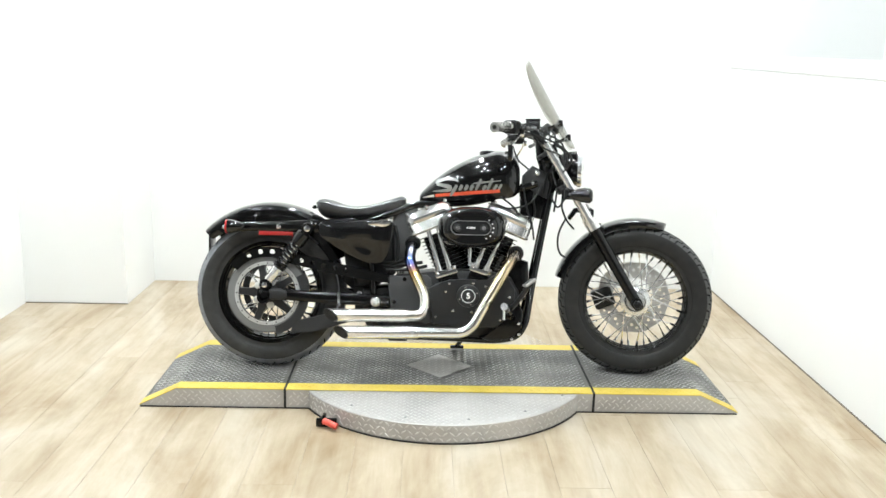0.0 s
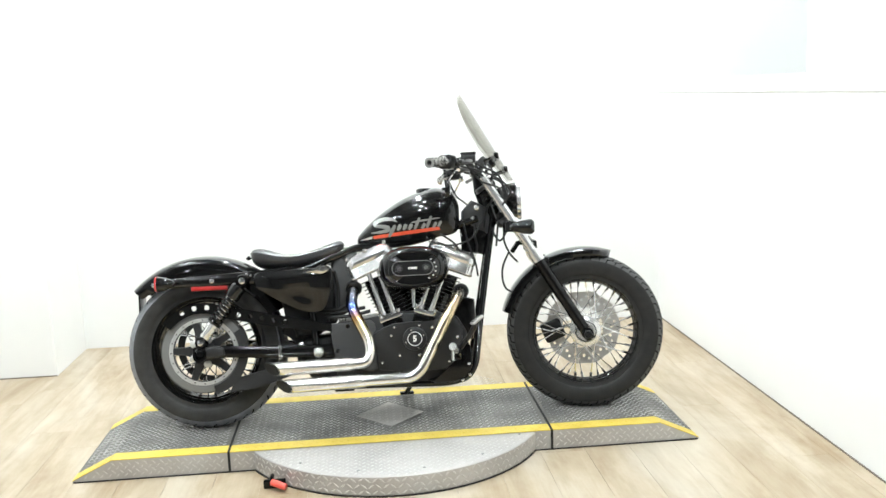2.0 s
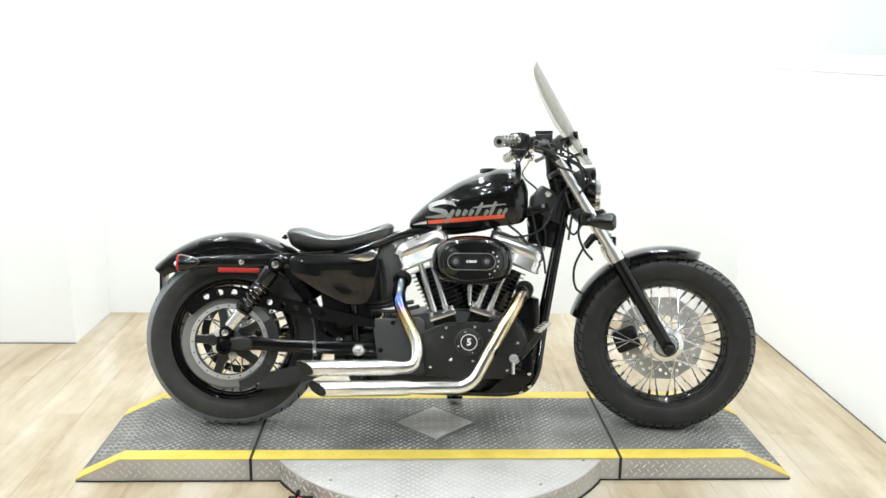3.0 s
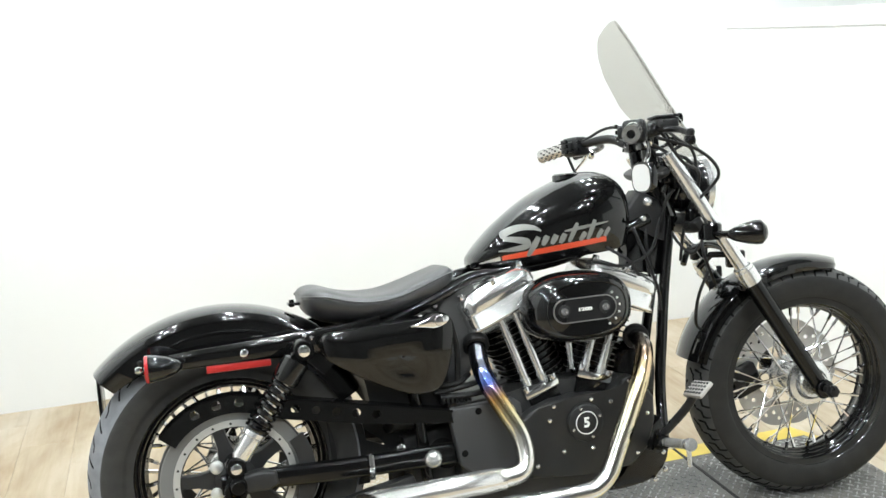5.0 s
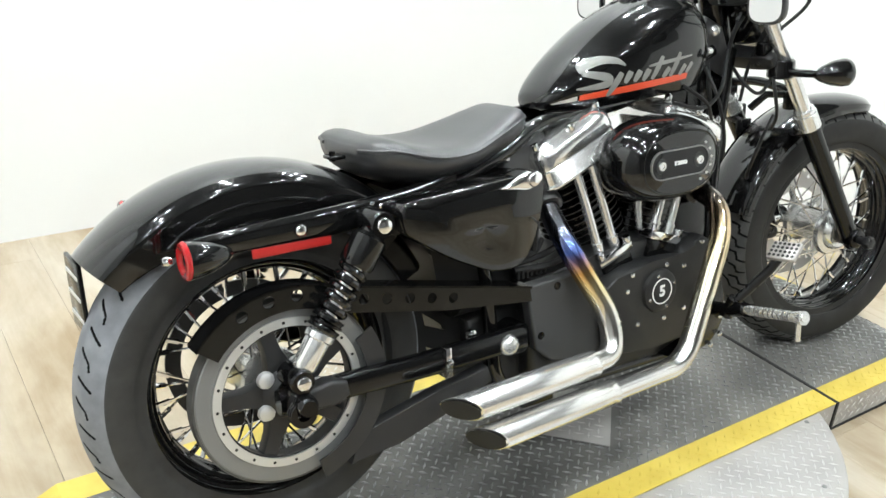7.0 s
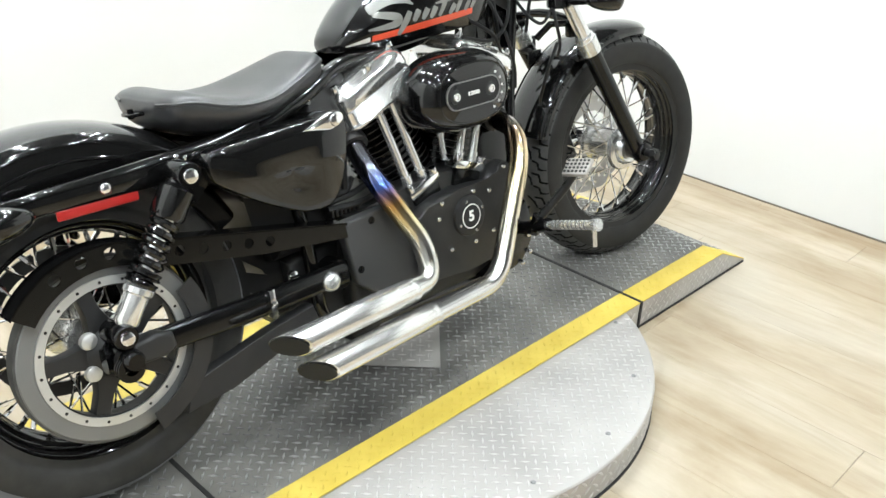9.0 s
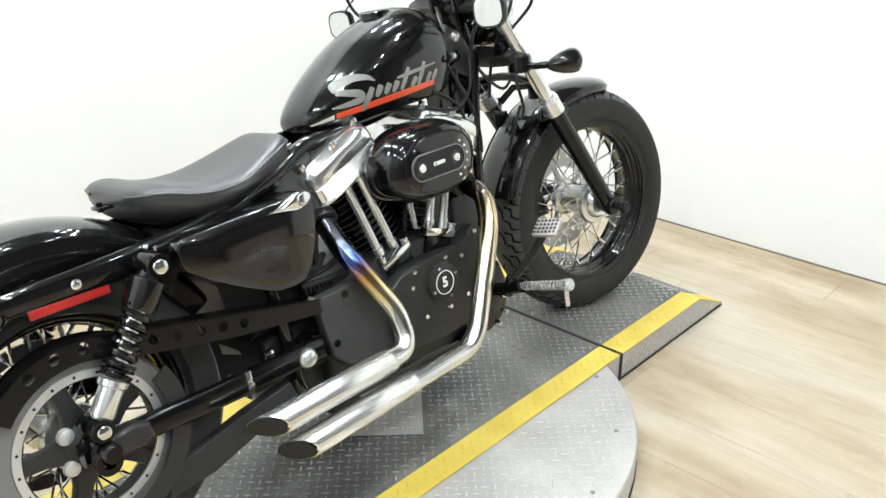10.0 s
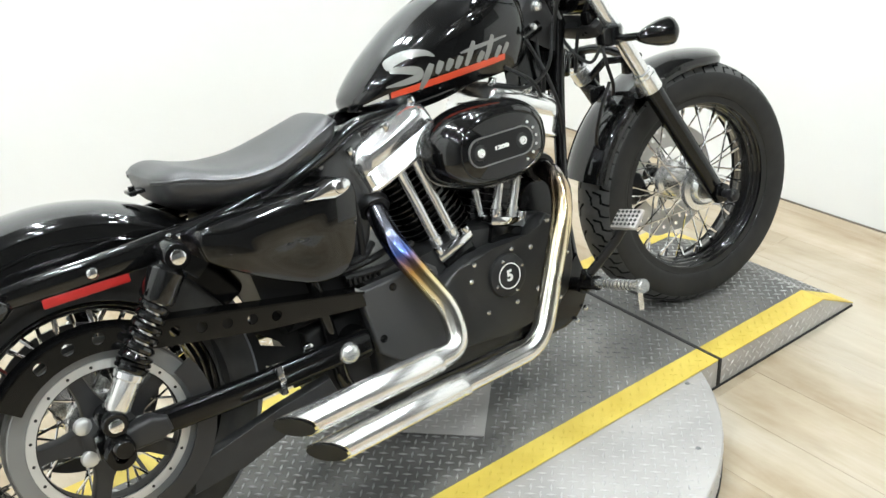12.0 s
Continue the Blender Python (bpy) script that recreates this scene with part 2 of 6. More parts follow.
def smooth_path(pts, n=8):
    """Catmull-Rom through the points."""
    p = [Vector(a) for a in pts]
    p = [2 * p[0] - p[1]] + p + [2 * p[-1] - p[-2]]
    out = []
    for i in range(1, len(p) - 2):
        for k in range(n):
            t = k / n
            a, b, c, d = p[i - 1], p[i], p[i + 1], p[i + 2]
            out.append(0.5 * ((2 * b) + (c - a) * t + (2 * a - 5 * b + 4 * c - d) * t * t + (3 * b - a - 3 * c + d) * t ** 3))
    out.append(p[-2])
    return out


def rounded_path(pts, radius, n=6):
    """Straight runs joined by round bends."""
    p = [Vector(a) for a in pts]
    out = [p[0]]
    for i in range(1, len(p) - 1):
        a, b, c = p[i - 1], p[i], p[i + 1]
        u, w = (a - b), (c - b)
        r = min(radius, u.length * 0.49, w.length * 0.49)
        s, e = b + u.normalized() * r, b + w.normalized() * r
        for k in range(n + 1):
            t = k / n
            out.append((1 - t) ** 2 * s + 2 * t * (1 - t) * b + t * t * e)
    out.append(p[-1])
    return out


def tube(bm, pts, r, sides=10, caps=True, radii=None, uv=False, hollow=0.0):
    """A tube along points; radii may vary along it."""
    p = [Vector(a) for a in pts]
    n = len(p)
    tang = [(p[min(i + 1, n - 1)] - p[max(i - 1, 0)]).normalized() for i in range(n)]
    up = Vector((0, 0, 1)) if abs(tang[0].z) < 0.9 else Vector((1, 0, 0))
    nor = (up - tang[0] * up.dot(tang[0])).normalized()
    rings, dist, run = [], [], 0.0
    for i in range(n):
        if i:
            nor = (nor - tang[i] * nor.dot(tang[i])).normalized()
            run += (p[i] - p[i - 1]).length
        dist.append(run)
        bi = tang[i].cross(nor)
        rr = radii[i] if radii else r
        rings.append([bm.verts.new(p[i] + (nor * math.cos(2 * math.pi * k / sides) + bi * math.sin(2 * math.pi * k / sides)) * rr) for k in range(sides)])
    lay = bm.loops.layers.uv.verify() if uv else None
    for i in range(n - 1):
        for k in range(sides):
            f = bm.faces.new((rings[i][k], rings[i][(k + 1) % sides], rings[i + 1][(k + 1) % sides], rings[i + 1][k]))
            if uv:
                for lp, (ii, kk) in zip(f.loops, ((i, k), (i, k + 1), (i + 1, k + 1), (i + 1, k))):
                    lp[lay].uv = (dist[ii] / run, kk / sides)
    if caps:
        bm.faces.new(rings[0][::-1])
        if hollow:
            i = n - 1
            bi = tang[i].cross(nor)
            rr = (radii[i] if radii else r) - hollow
            a = [bm.verts.new(p[i] + (nor * math.cos(2 * math.pi * k / sides) + bi * math.sin(2 * math.pi * k / sides)) * rr) for k in range(sides)]
            b = [bm.verts.new(v.co - tang[i] * 0.12) for v in a]
            for k in range(sides):
                j = (k + 1) % sides
                bm.faces.new((rings[i][k], rings[i][j], a[j], a[k]))
                bm.faces.new((a[k], a[j], b[j], b[k]))
            bm.faces.new(b)
        else:
            bm.faces.new(rings[-1])
    return bm


def lathe(bm, profile, sides=32, axis="y", centre=(0, 0, 0), closed=False):
    """Turn a profile of (radius, along) round an axis."""
    c = Vector(centre)

    def at(r, h, a):
        u, w = r * math.cos(a), r * math.sin(a)
        return c + Vector({"y": (u, h, w), "x": (h, u, w), "z": (u, w, h)}[axis])
    rings = []
    for r, h in profile:
        if r < 1e-5:
            rings.append([bm.verts.new(at(0, h, 0))])
        else:
            rings.append([bm.verts.new(at(r, h, 2 * math.pi * k / sides)) for k in range(sides)])
    pairs = list(zip(rings, rings[1:])) + ([(rings[-1], rings[0])] if closed else [])
    for a, b in pairs:
        for k in range(sides):
            j = (k + 1) % sides
            if len(a) == 1 and len(b) == 1:
                continue
            if len(a) == 1:
                bm.faces.new((a[0], b[j], b[k]))
            elif len(b) == 1:
                bm.faces.new((a[k], a[j], b[0]))
            else:
                bm.faces.new((a[k], a[j], b[j], b[k]))
    return bm


def disc_between(bm, a, b, r, sides=16, r2=None, bevel=0.0):
    """A round bar from a to b, with a slight round-over."""
    a, b = Vector(a), Vector(b)
    r2 = r if r2 is None else r2
    d = (b - a).normalized()
    if bevel:
        return tube(bm, [a, a + d * bevel * 0.3, a + d * bevel, b - d * bevel, b - d * bevel * 0.3, b], r, sides, True, [r - bevel, r - bevel * 0.3, r, r2, r2 - bevel * 0.3, r2 - bevel])
    return tube(bm, [a, b], r, sides, True, [r, r2])


def prism(bm, outline, y0, y1, bevel=0.0, seg=2):
    """An outline of (x, z) pushed out from y0 to y1."""
    a = [bm.verts.new((x, y0, z)) for x, z in outline]
    b = [bm.verts.new((x, y1, z)) for x, z in outline]
    n = len(a)
    fs = [bm.faces.new(a), bm.faces.new(b[::-1])]
    es = [e for f in fs for e in f.edges]
    for k in range(n):
        bm.faces.new((a[k], b[k], b[(k + 1) % n], a[(k + 1) % n]))
    if bevel:
        bmesh.ops.bevel(bm, geom=es, offset=bevel, segments=seg, affect="EDGES", profile=0.5)
    return bm


def loft(bm, rings, caps=True, ring_closed=True):
    """Skin over rings of equal length."""
    vs = [[bm.verts.new(p) for p in r] for r in rings]
    n = len(vs[0])
    for a, b in zip(vs, vs[1:]):
        for k in range(n if ring_closed else n - 1):
            j = (k + 1) % n
            bm.faces.new((a[k], a[j], b[j], b[k]))
    if caps:
        bm.faces.new(vs[0][::-1])
        bm.faces.new(vs[-1])
    return vs


def superellipse(n, a, b, e=2.5):
    out = []
    for k in range(n):
        t = 2 * math.pi * k / n
        c, s = math.cos(t), math.sin(t)
        out.append((a * math.copysign(abs(c) ** (2 / e), c), b * math.copysign(abs(s) ** (2 / e), s)))
    return out


def empty(name, label, category, group="", kind=""):
    ob = new(name)
    return tagged(ob, label, category, group, kind)


def slab(name, x0, x1, y0, y1, z0, z1, mat, label="", category="", kind="structure"):
    ob = finish(name, box(bmesh.new(), x0, x1, y0, y1, z0, z1), mat, None, "", 0)
    return tagged(ob, label, category, "", kind)


# ---- the room ----
XR, YB, XC, YC, XL, YF, ZC = 1.664, 1.70, -1.755, 1.18, -2.315, -7.0, 3.0
floor = slab("floor", XL - 0.2, XR + 1.5, YF - 0.2, YB + 0.2, -0.12, -0.004, GAP, "pale wood plank floor", "floor")
slab("wall_back", XC - 0.7, XR + 0.3, YB, YB + 0.15, -0.004, ZC, WALL, "plain white painted wall", "wall")
slab("wall_column", XL - 0.15, XC, YC, YB, -0.004, ZC, WALL, "white boxed-out wall corner", "wall")
slab("wall_left", XL - 0.15, XL, -0.5, YC, -0.004, ZC, WALL, "plain white painted wall", "wall")
# The BACKROOM walls stay out of view, added to control reflections.
slab("wall_left_middle", XL - 0.15, XL, -2.6, -0.5, -0.004, ZC, BACKROOM, "unseen grey wall, toned for reflections on the bike", "wall")
slab("wall_left_rear", XL - 0.15, XL, YF, -2.6, -0.004, ZC, BACKROOM, "unseen dark grey wall, toned for reflections on the bike", "wall")
slab("wall_right", XR, XR + 0.2, -2.6, YB, -0.004, 1.42, WALL, "white half-height wall with a flat top", "wall")
slab("wall_right_upper", XR + 0.9, XR + 1.05, -2.6, YB, -0.004, ZC, WALL, "white wall behind the half wall", "wall")
slab("wall_right_rear", XR + 0.9, XR + 1.05, YF, -2.6, -0.004, ZC, BACKROOM, "unseen dark grey wall, toned for reflections on the bike", "wall")
slab("wall_back_upper", XR + 0.3, XR + 0.9, YB, YB + 0.15, -0.004, ZC, WALL, "white painted wall", "wall")
slab("wall_front", XL - 0.15, XR + 1.05, YF - 0.15, YF, -0.004, ZC, BACKROOM, "unseen dark grey wall, toned for reflections on the bike", "wall")
slab("ceiling", XL - 0.2, XR + 1.2, YF - 0.2, YB + 0.2, ZC, ZC + 0.12, CEILING, "dark ceiling", "ceiling")
tagged(finish("baseboard", box(bmesh.new(), XL, XC + 0.0, YC - 0.006, YC - 0.001, 0.0, 0.005), SHADOWGAP), "thin dark line along the foot of the wall", "baseboard", "", "structure")
tagged(finish("baseboard", box(bmesh.new(), XR - 0.006, XR - 0.001, YF, YB, 0.0, 0.005), SHADOWGAP), "thin dark line along the foot of the wall", "baseboard", "", "structure")


tagged(finish("trim", box(bmesh.new(), XR - 0.007, XR - 0.0005, -2.6, YB, 1.352, 1.4235, 0.002), WALL), "white cap board along the half wall", "trim", "", "structure")


# ---- ceiling lamps ----
def ceiling_light():
    ob = empty("ceiling_light", "white twin spot lamp under the ceiling, switched on", "ceiling light", "ceiling lights")
    bm = bmesh.new()
    box(bm, -0.26, 0.26, -0.07, 0.07, -0.03, 0.0, 0.006)
    part("housing", bm, HOUSING, ob)
    for x in (-0.15, 0.15):
        bm = bmesh.new()
        lathe(bm, [(0.0, -0.045), (0.044, -0.045), (0.048, -0.04), (0.048, -0.0305), (0.0, -0.0305)], 20, "z", (x, 0, 0))
        part("diffuser", bm, LAMPGLOW, ob, "glowing round lamp face")
    return ob


lamp = ceiling_light()
spots = [(x, y) for y in (-3.1, -1.9, -0.7, 0.5, 1.3) for x in (-1.7, -0.45, 0.9) if not (x < -1 and y > 1)]
lamp.matrix_basis = pose(*spots[0], ZC)
for k, (x, y) in enumerate(spots[1:]):
    copy_thing(lamp, pose(x, y, ZC, 0, 0, 90 * (k % 2)))

# ---- the display platform ----
PZ, PY0, PY1 = 0.080, -0.252, 0.345
PXL, SXL, SXR, PXR = -1.25, -0.662, 0.582, 1.178
RXL, RXR = -1.10, 1.02


def treads(cells, z, spacing, length, width, height, keep, slope=None):
    """Raised lozenges in alternating directions, in one mesh."""
    verts, faces = [], []
    x0, x1, y0, y1 = cells
    g = spacing * math.sqrt(0.5)
    n = int((x1 - x0 + y1 - y0) / g / 2) + 2
    for i in range(n):
        for j in range(-n, n):
            cx, cy = x0 + (i - j) * g, y0 + (i + j) * g
            if not (x0 + length * 0.7 < cx < x1 - length * 0.7 and y0 + length * 0.6 < cy < y1 - length * 0.6 and keep(cx, cy)):
                continue
            a = radians(45 if (i + j) % 2 else -45)
            u, w = Vector((math.cos(a), math.sin(a))), Vector((-math.sin(a), math.cos(a)))
            k = len(verts)
            ring = [(-length, 0), (0, -width), (length, 0), (0, width)]
            for s, up in ((1.0, 0.0), (0.6, height)):
                for p, q in ring:
                    px, py = cx + (u.x * p + w.x * q) * s, cy + (u.y * p + w.y * q) * s
                    zz = slope(px, py) if slope else z
                    verts.append((px, py, zz + up))
            for q in range(4):
                m = (q + 1) % 4
                faces.append((k + q, k + m, k + 4 + m, k + 4 + q))
            faces.append((k + 4, k + 5, k + 6, k + 7))
    me = bpy.data.meshes.new("tread_pattern")
    me.from_pydata(verts, [], faces)
    return me


def mesh_part(name, me, mat, parent, label="", kind="", m=None):
    me.materials.append(mat)
    ob = new(name, me)
    ob.parent = parent
    if m is not None:
        ob.matrix_basis = m
    return tagged(ob, label, "", "", kind)


def ramp_height(x, y):
    if x < RXL:
        return PZ - 0.072 * (RXL - x) / (RXL - PXL)
    if x > RXR:
        return PZ - 0.072 * (x - RXR) / (PXR - RXR)
    return PZ


platform = empty("display_platform", "low tread-plate turntable with ramps and yellow edges", "platform")
tops = [("ramp", [(PXL, 0.0), (SXL - 0.006, 0.0), (SXL - 0.006, PZ), (RXL, PZ), (PXL, 0.008)]),
        ("deck", [(SXL, 0.0), (SXR, 0.0), (SXR, PZ), (SXL, PZ)]),
        ("ramp", [(SXR + 0.006, 0.0), (PXR, 0.0), (PXR, 0.008), (RXR, PZ), (SXR + 0.006, PZ)])]
BAND = 0.066
for name, outline in tops:
    body = part(name, prism(bmesh.new(), outline, PY0, PY1), ALU, platform, "aluminium tread plate sides", 0)
    top = [p for p in outline if p[1] > 0.001]
    top = sorted(top)
    for y0, y1, mat, nm, up in ((PY0 - 0.001, PY0 + BAND, YELLOW, "yellow_edge", 0.0022), (PY1 - BAND, PY1 + 0.001, YELLOW, "yellow_edge", 0.0022), (PY0 + BAND, PY1 - BAND, GRIT, "grip_surface", 0.0015)):
        part(nm, prism(bmesh.new(), [(x, z - 0.001) for x, z in top] + [(x, z + up) for x, z in top[::-1]], y0, y1), mat, body, "", 0)
    x0, x1 = top[0][0] + 0.004, top[-1][0] - 0.004
    on = lambda x, y: not (abs(x + 0.04) / 0.143 + abs(y - 0.036) / 0.148 < 1.0)
    mesh_part("tread_pattern", treads((x0, x1, PY0 + BAND, PY1 - BAND), PZ, 0.0212, 0.0118, 0.0028, 0.0024, on, lambda x, y: ramp_height(x, y) + 0.0015), GRITBAR, body, "raised lozenges", "stuff")
    mesh_part("tread_pattern", treads((x0, x1, PY0, PY0 + BAND), PZ, 0.0212, 0.0112, 0.0028, 0.0009, lambda x, y: True, lambda x, y: ramp_height(x, y) + 0.0022), YELLOW, body, "raised lozenges under yellow tape", "stuff")
    side = treads((x0, x1, 0.004, PZ - 0.004), 0.0, 0.0212, 0.0112, 0.0028, 0.0014, lambda x, y: y < ramp_height(x, 0) - 0.012)
    mesh_part("tread_pattern", side, ALUBAR, body, "raised lozenges", "stuff", pose(0, PY0, 0, 90))
for x in (SXL - 0.003, SXR + 0.003):
    bm = bmesh.new()
    box(bm, x - 0.0045, x + 0.0045, PY0 - 0.004, PY1, 0.0, PZ + 0.0035)
    part("seam", bm, RUBBERSEAL, platform, "black rubber seam", 0)

bm = bmesh.new()
prism(bm, [(-0.181, 0), (-0.040, -0.145), (0.101, 0), (-0.040, 0.145)], 0, 0.002)
bmesh.ops.transform(bm, matrix=pose(0, 0.036, PZ + 0.0045, 90), verts=bm.verts)
emblem = part("diamond_plate", bm, ALU, platform, "bare aluminium diamond on the dark deck", 0)
on = lambda x, y: abs(x + 0.040) / 0.128 + abs(y - 0.036) / 0.132 < 1.0
mesh_part("tread_pattern", treads((-0.19, 0.12, -0.13, 0.19), PZ, 0.0212, 0.0118, 0.0028, 0.0015, on, lambda x, y: PZ + 0.0065), ALUBAR, emblem, "raised lozenges", "stuff")

DX, DY, DR, DZ = -0.025, 0.05, 0.622, 0.076
arc_a = math.asin((DY - PY0) / DR)
angles = [math.pi + arc_a + (math.pi - 2 * arc_a) * k / 48 for k in range(49)]
bm = bmesh.new()
loft(bm, [[Vector((DX + r * math.cos(a), min(DY + r * math.sin(a), PY0), z)) for a in angles] for r, z in ((DR - 0.006, 0.0), (DR, 0.006), (DR, DZ - 0.003), (DR - 0.003, DZ))])
disc = part("turntable_disc", bm, ALU, platform, "round aluminium tread plate turntable", 30)
inside = lambda x, y: (x - DX) ** 2 + (y - DY) ** 2 < (DR - 0.012) ** 2 and (y < PY0 - 0.012 or y > PY1 + 0.012)
mesh_part("tread_pattern", treads((DX - DR, DX + DR, DY - DR, DY + DR), DZ, 0.0212, 0.0115, 0.0027, 0.0013, inside), ALUBAR, disc, "raised lozenges", "stuff")
verts, faces = [], []
for i in range(150):
    for j in range(3):
        if DY + DR * math.sin(2 * math.pi * (i + 0.5) / 150) > PY0 - 0.02:
            continue
        a0, zc = 2 * math.pi * (i + 0.5 * (j % 2)) / 150, 0.016 + 0.023 * j
        k = len(verts)
        t = 1 if (i + j) % 2 else -1
        for s, up in ((1.0, 0.0), (0.6, 0.0016)):
            for p, q in ((-0.0105, -0.0085 * t), (0.0028, -0.0028 * t), (0.0105, 0.0085 * t), (-0.0028, 0.0028 * t)):
                a = a0 + p * s / DR
                verts.append((DX + (DR + up) * math.cos(a), DY + (DR + up) * math.sin(a), zc + q * s))
        for n in range(4):
            m = (n + 1) % 4
            faces.append((k + n, k + m, k + 4 + m, k + 4 + n))
        faces.append((k + 4, k + 5, k + 6, k + 7))
me = bpy.data.meshes.new("tread_pattern")
me.from_pydata(verts, [], faces)
mesh_part("tread_pattern", me, ALUBAR, disc, "raised lozenges", "stuff")
for k in range(6):
    a = radians(-153 + 24 * k)
    bm = bmesh.new()
    lathe(bm, [(0.0, 0.003), (0.004, 0.0025), (0.006, 0.0)], 10, "z", (DX + (DR - 0.05) * math.cos(a), DY + (DR - 0.05) * math.sin(a), DZ))
    part("rivet", bm, DULL, disc, "dull screw head")
bm = bmesh.new()
loft(bm, [[Vector((DX + r * math.cos(a), min(DY + r * math.sin(a), PY0), z)) for a in angles] for r, z in ((DR + 0.004, 0.0), (DR + 0.004, 0.004), (DR - 0.002, 0.0045))])
part("foot_seal", bm, RUBBERSEAL, disc, "black rubber foot")

bm = bmesh.new()
box(bm, PXL + 0.004, PXR - 0.004, PY0 - 0.004, PY0 + 0.012, 0.0, 0.0045)
part("foot_seal", bm, RUBBERSEAL, platform, "black rubber foot")

# latch of the turntable
latch = empty("turntable_latch", "metal latch with a red plastic handle on the floor", "latch")
bm = bmesh.new()
box(bm, -0.05, 0.03, -0.012, 0.012, 0.0, 0.03, 0.004)
disc_between(bm, (-0.02, -0.02, 0.035), (-0.02, 0.03, 0.035), 0.008, 12, None, 0.002)
part("bracket", bm, BLACK, latch)
bm = bmesh.new()
tube(bm, smooth_path([(-0.018, -0.022, 0.030), (0.0, -0.031, 0.027), (0.018, -0.040, 0.022), (0.034, -0.046, 0.018)], 5), 0.0125, 12)
part("handle", bm, REDPLASTIC, latch, "red plastic handle")
latch.matrix_basis = pose(-0.47, -0.42, 0.0)


# ---- the motorcycle ----
LEAN = 11.0
bike = empty("motorcycle", "black cruiser motorcycle with chrome pipes leaning on its side stand", "motorcycle")
bike.matrix_basis = pose(0, 0.036, 0.083, 0, 0, -0.6) @ pose(0, 0, 0, -LEAN) @ Matrix.Diagonal((1.013, 1.0, 1.0, 1.0))
AXIS_POINT, STEER = Vector((0.745, 0, 0.288)), -8.0
TURNED = Matrix.Translation(AXIS_POINT) @ Matrix.Rotation(radians(STEER), 4, Vector((-0.30, 0, 0.954))) @ Matrix.Translation(-AXIS_POINT)
RW, FW = Vector((-0.757, 0, 0.315)), Vector((0.788, -0.027, 0.312))


def steered(bm):
    bmesh.ops.transform(bm, matrix=TURNED, verts=bm.verts)
    return bm


def bolt(bm, x, y, z, r=0.008, h=0.006, side=-1):
    """A domed bolt head whose face looks along y."""
    lathe(bm, [(0.0, side * h), (r * 0.55, side * h), (r * 0.9, side * h * 0.75), (r, side * h * 0.4), (r, 0.0)], 12, "y", (x, y, z))


def plate(bm, outline, holes, y0, y1):
    """A flat plate in x and z with round holes through it."""
    def rings(y):
        loops = [[bm.verts.new((x, y, z)) for x, z in outline]]
        for hx, hz, hr in holes:
            loops.append([bm.verts.new((hx + hr * math.cos(2 * math.pi * k / 14), y, hz + hr * math.sin(2 * math.pi * k / 14))) for k in range(14)])
        return loops
    both = []
    for y in (y0, y1):
        loops = rings(y)
        es = []
        for lp in loops:
            es += [bm.edges.new((lp[k], lp[(k + 1) % len(lp)])) for k in range(len(lp))]
        bmesh.ops.triangle_fill(bm, use_beauty=True, edges=es)
        both.append(loops)
    for a, b in zip(*both):
        for k in range(len(a)):
            j = (k + 1) % len(a)
            bm.faces.new((a[k], a[j], b[j], b[k]))
    return bm


# -- wheels --
def near_stroke(s, f, strokes, lateral, pitch, reach):
    """Whether a place on the tread (s across, f along one pitch) lies in a groove."""
    p = Vector((s * lateral, f * pitch))
    for line in strokes:
        for (sa, fa), (sb, fb) in zip(line, line[1:]):
            a, d = Vector((sa * lateral, fa * pitch)), Vector(((sb - sa) * lateral, (fb - fa) * pitch))
            t = min(1.0, max(0.0, (p - a).dot(d) / d.length_squared))
            if (p - a - d * t).length < reach:
                return True
    return False


